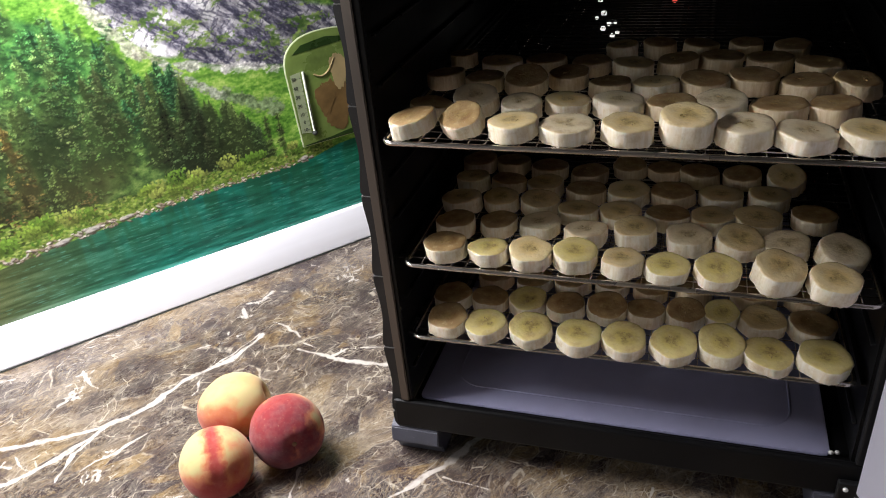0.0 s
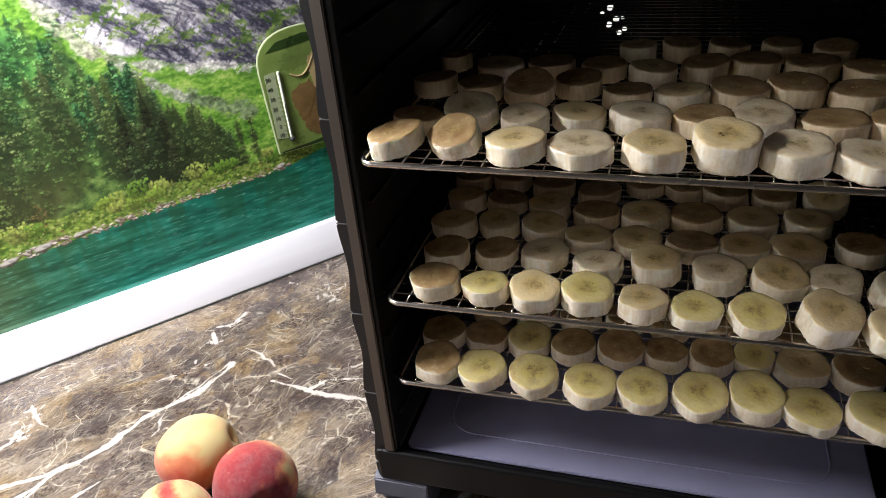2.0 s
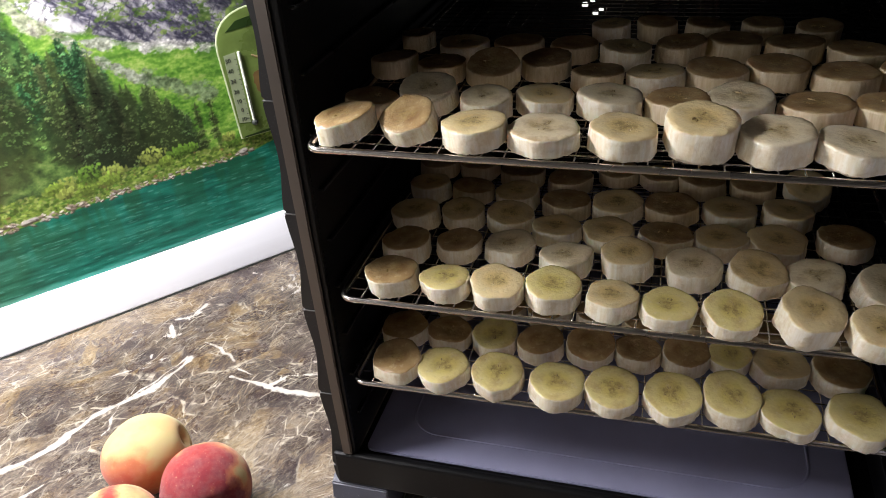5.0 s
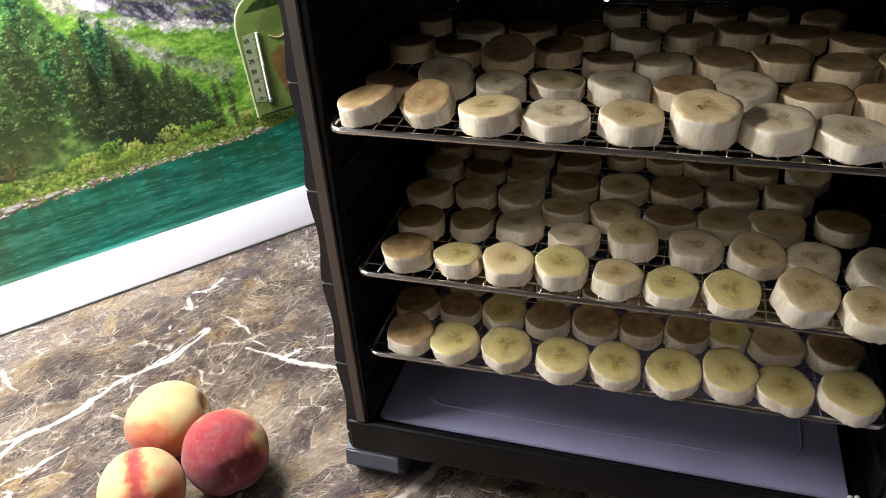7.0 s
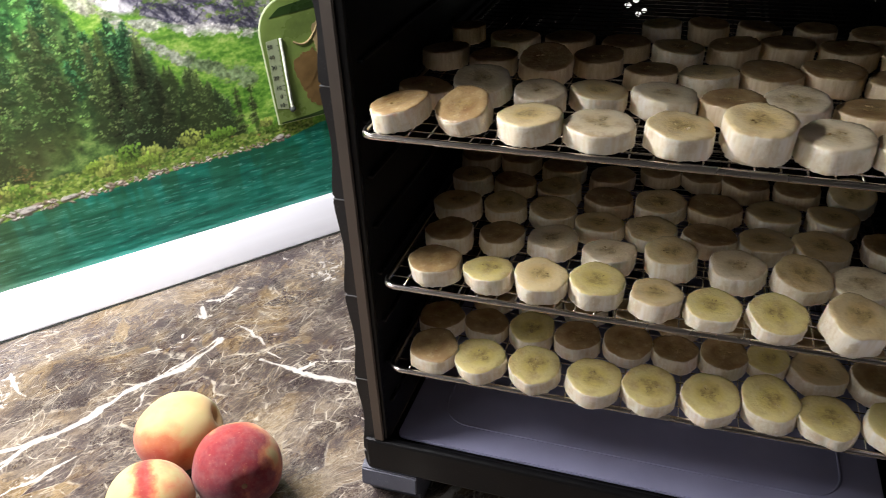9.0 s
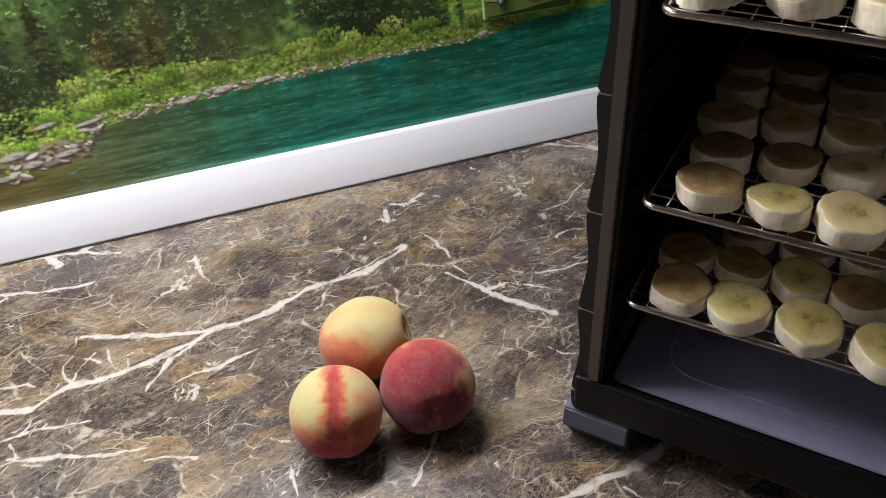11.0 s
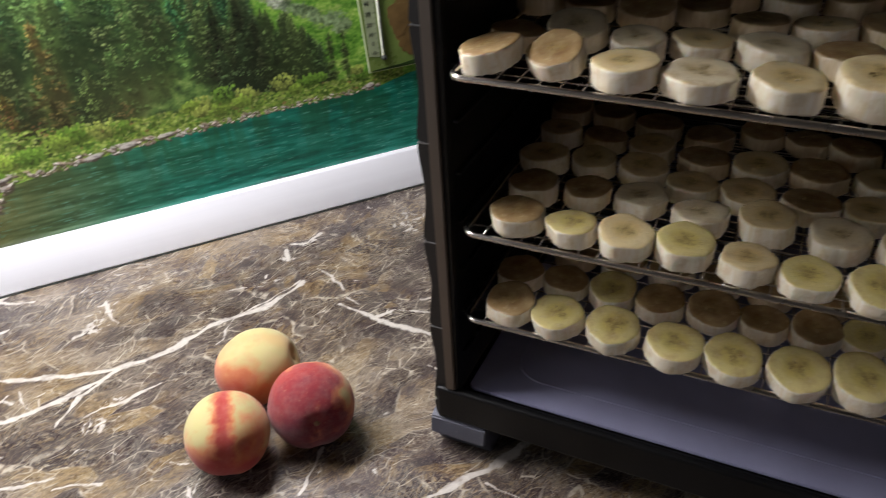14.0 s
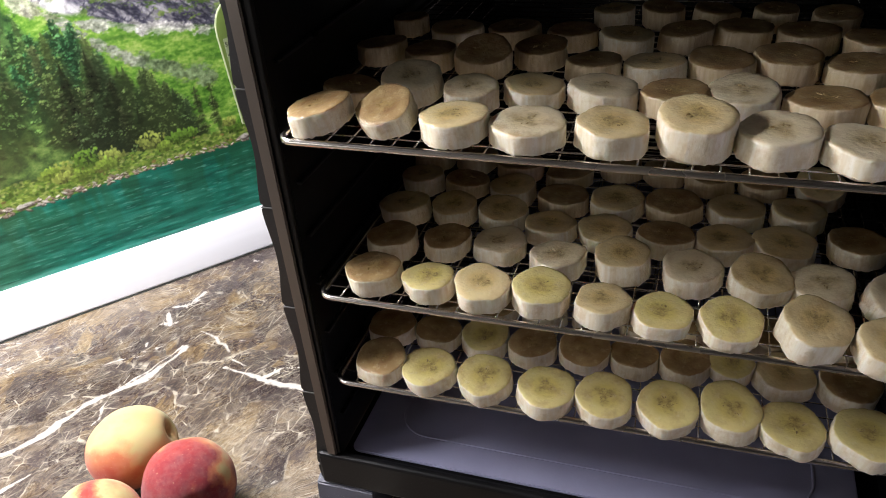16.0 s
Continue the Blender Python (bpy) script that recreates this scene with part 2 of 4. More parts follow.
def peach_skin(name, axis, low, high, stripe, deep, shade=(0.0, 0.0, 0.0)):
    """Peach skin: straw yellow that blushes red along one axis, with a red streak along the seam and a fine bloom."""
    k = Nodes(name)
    co = k.coords()
    dot = k.n("VectorMath", operation="DOT_PRODUCT")
    k.to(co, dot.inputs[0])
    dot.inputs[1].default_value = axis
    mott = k.noise(co, 55.0, 6, 0.65)
    broad = k.noise(co, 24.0, 3)
    g = k.math("ADD", k.math("MULTIPLY", dot.outputs["Value"], 16.0), k.math("MULTIPLY", k.math("SUBTRACT", broad, 0.5), 1.4))
    g = k.math("ADD", k.math("ADD", g, 0.5), k.math("MULTIPLY", k.math("SUBTRACT", mott, 0.5), 0.7))
    blush = k.ramp(g, [(low, 0.0), (high, 1.0)])
    if stripe:
        sep = k.n("SeparateXYZ")
        k.to(co, sep.inputs[0])
        band = k.math("ADD", k.math("ABSOLUTE", sep.outputs[0]), k.math("MULTIPLY", k.math("SUBTRACT", mott, 0.5), 0.022))
        blush = k.math("MAXIMUM", blush, k.math("MULTIPLY", k.ramp(k.math("MULTIPLY", band, 100.0), [(0.25, 1.0), (1.15, 0.0)]), stripe))
    yellow = k.mix(broad, (0.56, 0.43, 0.20), (0.46, 0.47, 0.20))
    # the red mixes into the deep tone toward one given direction
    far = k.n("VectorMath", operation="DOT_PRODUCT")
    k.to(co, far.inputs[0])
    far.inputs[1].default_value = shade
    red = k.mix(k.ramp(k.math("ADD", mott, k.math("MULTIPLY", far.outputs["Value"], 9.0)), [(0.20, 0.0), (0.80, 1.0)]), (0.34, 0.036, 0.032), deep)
    warm = k.mix(k.ramp(blush, [(0.0, 0.0), (0.5, 1.0)]), yellow, (0.58, 0.21, 0.085))
    col = k.mix(k.ramp(blush, [(0.4, 0.0), (1.0, 1.0)]), warm, red)
    bloom = k.ramp(k.noise(co, 120.0, 5, 0.7), [(0.42, 0.0), (0.70, 0.14)])
    col = k.mix(bloom, col, (0.60, 0.36, 0.30))
    speck = k.ramp(k.noise(co, 700.0, 2), [(0.66, 0.0), (0.74, 0.25)])
    col = k.mix(speck, col, (0.66, 0.45, 0.26))
    k.bump(k.noise(co, 1500.0, 2), 0.2, 0.0004)
    m = k.set(col, 0.82, 0.0, Sheen_Weight=0.24, Specular_IOR_Level=0.2)
    k.bsdf.inputs["Sheen Tint"].default_value = (1.0, 0.86, 0.80, 1.0)
    k.bsdf.inputs["Sheen Roughness"].default_value = 0.5
    return m


MAT_COUNTER = stone_laminate()
MAT_PRINT = printed("printed_gloss_panel", 0.16)
MAT_STRIP = brushed("satin_white_aluminium", (0.92, 0.92, 0.965), 0.34, (0.03, 1, 1), 0.0)
MAT_PAINT = plastic("warm_grey_wall_paint", (0.36, 0.345, 0.325), 0.7, 0.05, 90.0)
MAT_BLACK = plastic("black_shell_plastic", (0.009, 0.009, 0.010), 0.45, 0.3, 500.0, scratch=0.10)
MAT_INNER = plastic("black_liner_plastic", (0.006, 0.006, 0.0065), 0.36, 0.3, 400.0, scratch=0.06)
MAT_INNER.node_tree.nodes["Principled BSDF"].inputs["Specular IOR Level"].default_value = 0.25
MAT_FOOT = plastic("dark_grey_foot_plastic", (0.085, 0.088, 0.115), 0.5, 0.3, 500.0, scratch=0.4)
MAT_BEZEL = brushed("bronze_grey_metal", (0.165, 0.142, 0.125), 0.36, (1, 1, 0.03), 0.75)
MAT_STEEL = brushed("bright_steel_wire", (0.60, 0.555, 0.51), 0.23, (1, 1, 1))
MAT_CHROME = plastic("chrome_screw", (0.95, 0.94, 0.92), 0.22, 0.03, 300.0, 0.35, 0.02)
MAT_DRIP = plastic("lavender_grey_drip_sheet", (0.34, 0.34, 0.49), 0.38, 0.10, 500.0, scratch=0.1)
MAT_DOOR = plastic("pale_grey_door_liner", (0.46, 0.45, 0.52), 0.4, 0.06, 200.0)
MAT_SLOT = plastic("dark_slot_edge", (0.016, 0.016, 0.017), 0.3, 0.3, 300.0)


def glow(name, colour, strength):
    k = Nodes(name)
    return k.set(colour, 0.3, 0.0, Emission_Color=colour, Emission_Strength=strength)


# emission put in for the bright white spots on the back panel
MAT_GLOW_DOT = glow("white_glow_dot", (1.0, 0.97, 0.92), 1.1)
MAT_RED_LED = glow("red_pilot_light", (0.9, 0.10, 0.07), 0.9)
MAT_GRILLE = plastic("glossy_grille_bars", (0.05, 0.05, 0.05), 0.18, 0.3, 300.0)
MAT_NOTCH_GLINT = plastic("pale_notch_glint", (0.11, 0.11, 0.11), 0.4, 0.2, 300.0)
MAT_SCALE = plastic("off_white_scale_print", (0.33, 0.39, 0.23), 0.35, 0.06, 300.0)
MAT_RIM = plastic("ivory_rim", (0.80, 0.82, 0.70), 0.35, 0.05, 300.0)
MAT_PLATE = plastic("pale_green_plate_edge", (0.46, 0.52, 0.32), 0.35, 0.05, 300.0)
MAT_INK = plastic("black_ink", (0.03, 0.035, 0.03), 0.5, 0.1, 300.0)
MAT_FIELD = plastic("green_field_print", (0.17, 0.25, 0.06), 0.3, 0.55, 160.0)
MAT_FIELD_DARK = plastic("dark_green_print", (0.022, 0.05, 0.010), 0.3, 0.5, 160.0)
MAT_TAWNY = plastic("tawny_brown_print", (0.17, 0.105, 0.038), 0.35, 0.75, 420.0)
MAT_STRAW = plastic("straw_print", (0.40, 0.31, 0.15), 0.35, 0.35, 300.0)
MAT_SCAR = plastic("dry_stem_scar", (0.22, 0.12, 0.06), 0.7, 0.4, 400.0)
MAT_SEED = plastic("brown_seed_flecks", (0.36, 0.25, 0.10), 0.4, 0.4, 600.0)
MAT_LEAF = plastic("pale_green_leaf", (0.42, 0.50, 0.16), 0.5, 0.3, 120.0)
FLESH = [banana_flesh("banana_flesh_cream", (0.74, 0.56, 0.25), (0.87, 0.76, 0.52)),
         banana_flesh("banana_flesh_yellow", (0.69, 0.57, 0.19), (0.86, 0.76, 0.43)),
         banana_flesh("banana_flesh_pale", (0.77, 0.64, 0.40), (0.88, 0.79, 0.61)),
         # amber and browned flesh: real browning plus shade put into the colour
         banana_flesh("banana_flesh_amber_shaded", (0.25, 0.135, 0.048), (0.60, 0.44, 0.22), patchy=0.35),
         banana_flesh("banana_flesh_browned_shaded", (0.27, 0.15, 0.058), (0.52, 0.36, 0.18), ((0.66, 0.52, 0.32), (0.80, 0.68, 0.49)), 0.45)]

# ---- mesh helpers ----


def part(name, bm, material, parent, label=""):
    me = bpy.data.meshes.new(name)
    bm.normal_update()
    bm.to_mesh(me)
    bm.free()
    me.materials.append(material)
    ob = new(name, me)
    ob.parent = parent
    if label:
        tagged(ob, label)
    return ob


def smooth(ob, angle=35):
    for p in ob.data.polygons:
        p.use_smooth = True
    ob.data.set_sharp_from_angle(angle=radians(angle))
    return ob


def block(x0, x1, y0, y1, z0, z1, bevel=0.0, segs=2):
    bm = bmesh.new()
    bmesh.ops.create_cube(bm, size=1.0)
    for v in bm.verts:
        v.co = Vector(((x0 + x1) / 2 + v.co.x * (x1 - x0), (y0 + y1) / 2 + v.co.y * (y1 - y0), (z0 + z1) / 2 + v.co.z * (z1 - z0)))
    if bevel:
        bmesh.ops.bevel(bm, geom=bm.edges[:], offset=bevel, segments=segs, affect="EDGES", profile=0.5)
    return bm


def extrude(points, axis, a, b, bevel=0.0):
    """A prism: the outline points (two coordinates) swept from a to b along axis 'x', 'y' or 'z'."""
    def at(p, s):
        return {"x": (s, p[0], p[1]), "y": (p[0], s, p[1]), "z": (p[0], p[1], s)}[axis]
    bm = bmesh.new()
    lo = [bm.verts.new(at(p, a)) for p in points]
    hi = [bm.verts.new(at(p, b)) for p in points]
    n = len(points)
    bm.faces.new(lo)
    bm.faces.new(hi[::-1])
    for i in range(n):
        bm.faces.new((lo[i], hi[i], hi[(i + 1) % n], lo[(i + 1) % n]))
    bmesh.ops.recalc_face_normals(bm, faces=bm.faces[:])
    if bevel:
        caps = [e for e in bm.edges if e.calc_face_angle(0) > 0.5]
        bmesh.ops.bevel(bm, geom=caps, offset=bevel, segments=2, affect="EDGES")
    return bm


def tube(path, radius, sides=6, closed=False):
    """A round bar along a list of points."""
    bm = bmesh.new()
    pts = [Vector(p) for p in path]
    n, rings = len(pts), []
    for i, p in enumerate(pts):
        before = pts[i - 1] if (i or closed) else p
        after = pts[(i + 1) % n] if (i < n - 1 or closed) else p
        d = (after - before).normalized()
        side = d.cross(Vector((0, 0, 1)))
        side = side.normalized() if side.length > 1e-4 else Vector((1, 0, 0))
        up = side.cross(d).normalized()
        rings.append([bm.verts.new(p + (side * math.cos(a) + up * math.sin(a)) * radius) for a in (2 * math.pi * j / sides for j in range(sides))])
    for i in range(n if closed else n - 1):
        a, b = rings[i], rings[(i + 1) % n]
        for j in range(sides):
            bm.faces.new((a[j], a[(j + 1) % sides], b[(j + 1) % sides], b[j]))
    if not closed:
        bm.faces.new(rings[0][::-1])
        bm.faces.new(rings[-1])
    bmesh.ops.recalc_face_normals(bm, faces=bm.faces[:])
    return bm


def rounded(w, d, r, n=5, x0=0.0, y0=0.0):
    """Outline of a rectangle with rounded corners."""
    pts = []
    for cx, cy, a0 in ((w - r, r, -90), (w - r, d - r, 0), (r, d - r, 90), (r, r, 180)):
        for i in range(n + 1):
            a = radians(a0 + 90 * i / n)
            pts.append((x0 + cx + r * math.cos(a), y0 + cy + r * math.sin(a)))
    return pts


def dome(radius, height, sides=14):
    bm = bmesh.new()
    bmesh.ops.create_uvsphere(bm, u_segments=sides, v_segments=8, radius=1.0)
    for v in bm.verts:
        v.co = Vector((v.co.x * radius, v.co.y * radius, v.co.z * height))
    return bm


def holder(name, m, label, category, group=""):
    ob = new(name)
    ob.matrix_world = m
    ob.empty_display_size = 0.02
    return tagged(ob, label, category, group)


def sheet(name, x, z, place, colours, attribute, material, kind="FLOAT_COLOR"):
    """A fine flat grid over the axes x and z, with a value or colour at each corner."""
    nx, nz = len(x), len(z)
    gx, gz = np.meshgrid(x, z)
    co = place(gx.ravel(), gz.ravel()).astype(np.float32)
    i = np.arange(nx * nz).reshape(nz, nx)
    quads = np.stack((i[:-1, :-1], i[:-1, 1:], i[1:, 1:], i[1:, :-1]), -1).reshape(-1, 4)
    me = bpy.data.meshes.new(name)
    me.vertices.add(nx * nz)
    me.vertices.foreach_set("co", co.ravel())
    me.loops.add(quads.size)
    me.loops.foreach_set("vertex_index", quads.ravel().astype(np.int32))
    me.polygons.add(len(quads))
    me.polygons.foreach_set("loop_start", np.arange(0, quads.size, 4, dtype=np.int32))
    me.update(calc_edges=True)
    at = me.attributes.new(attribute, kind, "POINT")
    at.data.foreach_set("color" if kind == "FLOAT_COLOR" else "value", colours.astype(np.float32).ravel())
    me.materials.append(material)
    return new(name, me)


# ---- the printed landscape, painted stroke by stroke onto the panel's grid ----
CELL = 0.00065
PX = np.arange(-0.60, 0.2001, CELL)
PZ = np.arange(0.034, 0.4001, CELL)
rng = np.random.default_rng(7)


def fbm(nx, nz, fx, fz, octaves=4, gain=0.55):
    """Smooth random field in 0..1; fx and fz are cells across it."""
    out, amp, total = np.zeros((nz, nx)), 1.0, 0.0
    for o in range(octaves):
        cx, cz = max(2, int(fx * 2 ** o)), max(2, int(fz * 2 ** o))
        g = rng.random((cz + 2, cx + 2))
        u, v = np.linspace(0, cx, nx), np.linspace(0, cz, nz)
        iu, iv = u.astype(int), v.astype(int)
        fu, fv = u - iu, v - iv
        fu, fv = (fu * fu * (3 - 2 * fu))[None, :], (fv * fv * (3 - 2 * fv))[:, None]
        a, b = g[iv][:, iu], g[iv][:, iu + 1]
        c, d = g[iv + 1][:, iu], g[iv + 1][:, iu + 1]
        out += amp * ((a * (1 - fu) + b * fu) * (1 - fv) + (c * (1 - fu) + d * fu) * fv)
        total += amp
        amp *= gain
    return out / total


def ease(v, a, b):
    t = np.clip((v - a) / (b - a), 0, 1)
    return t * t * (3 - 2 * t)


def paint_landscape():
    nx, nz = len(PX), len(PZ)
    X, Z = np.meshgrid(PX, PZ)

    def f(sx, sz, octaves=4, gain=0.55):
        return fbm(nx, nz, nx * CELL / sx, nz * CELL / sz, octaves, gain)

    def rgb(*c):
        return np.array(c, float) / 255.0

    def lay(img, mask, colour):
        img += mask[..., None] * (colour - img)

    def blend(field, stops):
        ks = [s[0] for s in stops]
        return np.stack([np.interp(field, ks, [s[1][c] for s in stops]) for c in range(3)], -1)

    img = blend(0.7 * f(0.03, 0.012, 6, 0.75) + 0.3 * f(0.0032, 0.0022, 2), [(0.30, rgb(60, 112, 26)), (0.42, rgb(92, 150, 40)), (0.54, rgb(126, 182, 54)), (0.70, rgb(182, 210, 96))])
    # the cliff
    foot = np.interp(PX, [-0.66, -0.22, -0.208, -0.176, -0.156, -0.128, -0.087, -0.056, -0.023, 0.046, 0.34], [0.42, 0.362, 0.334, 0.297, 0.280, 0.271, 0.256, 0.248, 0.243, 0.262, 0.30])[None, :]
    slant = f(0.035, 0.05, 6, 0.72)
    sheared = np.zeros_like(slant)
    for r in range(nz):
        sheared[r] = np.roll(slant[r], int(-0.9 * r))
    ridge = np.abs(2 * sheared - 1)
    rock = blend(ridge, [(0.0, rgb(48, 46, 64)), (0.07, rgb(88, 85, 102)), (0.17, rgb(138, 134, 144)), (0.32, rgb(188, 184, 188)), (0.55, rgb(212, 210, 208))])
    rock = rock * (0.6 + 0.75 * f(0.05, 0.03, 4)[..., None]) * (0.72 + 0.56 * f(0.004, 0.005, 3, 0.7)[..., None])
    crack = np.zeros_like(slant)
    for scale, lean, width in ((0.020, -1.3, 0.075), (0.009, 0.8, 0.085)):
        seam = np.abs(2 * f(scale, scale * 1.7, 4, 0.6) - 1)
        for r in range(nz):
            seam[r] = np.roll(seam[r], int(lean * r))
        crack = np.maximum(crack, 1 - ease(seam, 0.01, width))
    lay(rock, crack * 0.72, np.broadcast_to(rgb(52, 50, 68), rock.shape))
    tuft = ease(f(0.03, 0.016, 6, 0.72), 0.485, 0.56) * ease(f(0.004, 0.003, 2), 0.30, 0.50)
    lay(rock, tuft * 0.85, blend(f(0.008, 0.006, 3), [(0.3, rgb(58, 92, 25)), (0.7, rgb(140, 170, 70))]))
    edge = foot + 0.012 * (f(0.03, 0.03) - 0.5)
    lay(img, ease(Z, edge - 0.002, edge + 0.004), rock)
    high = np.interp(PX, [-0.66, -0.25, -0.13, -0.08, 0.0, 0.06, 0.34], [0.40, 0.40, 0.352, 0.345, 0.305, 0.285, 0.29])[None, :] + 0.02 * (f(0.06, 0.04) - 0.5)
    dark_meadow = blend(f(0.012, 0.008, 5, 0.65), [(0.3, rgb(38, 62, 30)), (0.5, rgb(72, 118, 35)), (0.7, rgb(130, 172, 62))])
    lay(img, ease(Z, high, high + 0.006), dark_meadow)
    # pale scree at the cliff's foot and the streaks that run down from it
    for (x0, z0, x1, z1, w0, w1, tone) in ((-0.222, 0.362, -0.176, 0.288, 0.007, 0.007, (196, 196, 170)), (-0.176, 0.288, -0.150, 0.274, 0.006, 0.005, (190, 186, 162)), (-0.150, 0.274, -0.087, 0.254, 0.004, 0.005, (206, 202, 196)), (-0.087, 0.254, -0.023, 0.241, 0.005, 0.003, (230, 226, 220)),
                                           (-0.152, 0.266, -0.094, 0.224, 0.003, 0.007, (168, 168, 160)), (-0.094, 0.224, -0.04, 0.196, 0.006, 0.008, (120, 140, 100)), (-0.216, 0.271, -0.199, 0.256, 0.005, 0.005, (224, 208, 196))):
        t = np.clip(((X - x0) * (x1 - x0) + (Z - z0) * (z1 - z0)) / ((x1 - x0) ** 2 + (z1 - z0) ** 2), 0, 1)
        dist = np.hypot(X - x0 - t * (x1 - x0), Z - z0 - t * (z1 - z0)) + 0.022 * (f(0.010, 0.007, 5, 0.7) - 0.5)
        grit = rgb(*tone) * (0.30 + 1.30 * f(0.0040, 0.0032, 3, 0.7)[..., None])
        lay(img, 0.85 * (1 - ease(dist, (w0 + (w1 - w0) * t) * 0.6, (w0 + (w1 - w0) * t) * 1.25)), grit)
    shade = f(0.05, 0.012, 4)
    lay(img, 0.5 * ease(shade, 0.55, 0.68) * ((Z < foot) & (X > -0.16)), np.broadcast_to(rgb(58, 105, 30), img.shape))

    shore = np.interp(PX, [-0.66, -0.504, -0.457, -0.431, -0.395, -0.385, -0.375, -0.338, -0.303, -0.252, -0.2, -0.146, -0.09, -0.03, -0.006, 0.03, 0.34],
                      [0.045, 0.067, 0.070, 0.079, 0.084, 0.098, 0.105, 0.108, 0.112, 0.116, 0.118, 0.120, 0.121, 0.122, 0.124, 0.132, 0.138])
    crest = np.interp(PX, [-0.66, -0.45, -0.282, -0.255, -0.238, -0.221, -0.195, -0.176, -0.152, -0.134, -0.12, -0.097, -0.082, -0.066, -0.05, -0.02, 0.34],
                      [0.40, 0.39, 0.350, 0.342, 0.330, 0.319, 0.296, 0.268, 0.262, 0.240, 0.213, 0.208, 0.190, 0.169, 0.145, 0.133, 0.145])

    def daub(cx, cz, rx, rz, colour, alpha=1.0, lean=0.0):
        i0, i1 = int((cx - rx - PX[0]) / CELL), int((cx + rx - PX[0]) / CELL) + 2
        j0, j1 = int((cz - rz - PZ[0]) / CELL), int((cz + rz - PZ[0]) / CELL) + 2
        i0, j0, i1, j1 = max(i0, 0), max(j0, 0), min(i1, nx), min(j1, nz)
        if i0 >= i1 or j0 >= j1:
            return
        dx = (PX[i0:i1] - cx)[None, :] / rx
        dz = (PZ[j0:j1, None] - cz - lean * (PX[None, i0:i1] - cx)) / rz
        m = np.clip(1.6 - 1.6 * (dx * dx + dz * dz), 0, 1) * alpha
        img[j0:j1, i0:i1] += m[..., None] * (colour - img[j0:j1, i0:i1])

    # the forest: a mottled mass first, then single crowns from back to front
    inside = ease(crest[None, :] + 0.010 * (f(0.02, 0.02, 3) - 0.5) - Z, 0.000, 0.010) * ease(Z - shore[None, :], 0.012, 0.026)
    mass = 0.55 * f(0.022, 0.026, 5, 0.6) + 0.45 * f(0.006, 0.005, 4, 0.7)
    wood = blend(mass, [(0.30, rgb(34, 56, 30)), (0.44, rgb(62, 94, 42)), (0.54, rgb(92, 130, 54)), (0.68, rgb(140, 172, 84))])
    upper = ease(Z - (crest[None, :] - 0.10), 0.0, 0.05) * (1 - ease(X, -0.24, -0.14))
    lay(wood, upper * 0.55, wood * np.array((0.72, 1.12, 0.98)) + rgb(4, 16, 10))
    lower = (1 - ease(Z - shore[None, :], 0.05, 0.10)) * (1 - ease(X, -0.40, -0.24))
    lay(wood, lower * 0.45, wood * np.array((1.0, 0.78, 0.72)))
    lay(img, inside * 0.97, wood)

    def crown(x, z, h, w, hue, round_top=False):
        """One tree: a soft dark body, then clumps of foliage, each shaded below and lit above."""
        if x < -0.28 and z < np.interp(x, PX, shore) + 0.06:
            hue = hue * (np.array((1.12, 0.80, 0.70)) if rng.random() < 0.45 else np.array((0.92, 0.92, 0.92)))
        dark = hue * 0.42
        daub(x + h * 0.02, z + h * 0.40, h * w * 0.34, h * 0.50, dark, 0.36)
        daub(x + h * 0.04, z + h * 0.20, h * w * 0.46, h * 0.24, dark, 0.36)
        for _ in range(int(h * (300 if round_top else 380))):
            t = rng.random() ** 0.75
            half = h * w * 0.55 * ((math.sin(math.pi * (0.12 + 0.80 * t)) if round_top else (1 - t) ** 1.05) + 0.03) * rng.uniform(0.75, 1.2)
            sx = rng.uniform(-1, 1)
            bx, bz, big = x + sx * half, z + h * t, rng.uniform(0.0016, 0.0034)
            tone = 0.66 + 0.62 * rng.random() ** 1.3 - 0.20 * sx + 0.12 * t
            daub(bx, bz - big * 0.7, big * 1.5, big * 0.6, dark, 0.62, -0.25 * np.sign(sx))
            for _ in range(6):
                daub(bx + rng.normal(0, big * 0.7), bz + rng.normal(0.2, 0.45) * big, rng.uniform(0.0006, 0.0016), rng.uniform(0.0005, 0.0010), np.clip(hue * tone * rng.uniform(0.78, 1.24) + 0.015, 0, 1), 0.75, -0.35 * np.sign(sx))
        if not round_top:
            daub(x, z + h * 0.80, h * w * 0.10, h * 0.22, dark * 1.15, 0.7)
            daub(x, z + h * 0.98, 0.0010, h * 0.07, hue * 0.7, 0.9)

    trees = []
    for _ in range(230):
        x = rng.uniform(-0.60, -0.13)
        top = np.interp(x, PX, crest)
        lo = max(np.interp(x, PX, shore) + 0.075, top - 0.13)
        if lo < top - 0.03:
            tone = [rgb(70, 128, 60), rgb(100, 154, 68), rgb(54, 108, 58), rgb(124, 170, 80), rgb(82, 134, 74)][rng.integers(5)]
            trees.append((rng.uniform(lo, top - 0.024), x, rng.uniform(0.026, 0.050), rng.uniform(0.36, 0.58), tone, rng.random() < 0.25))
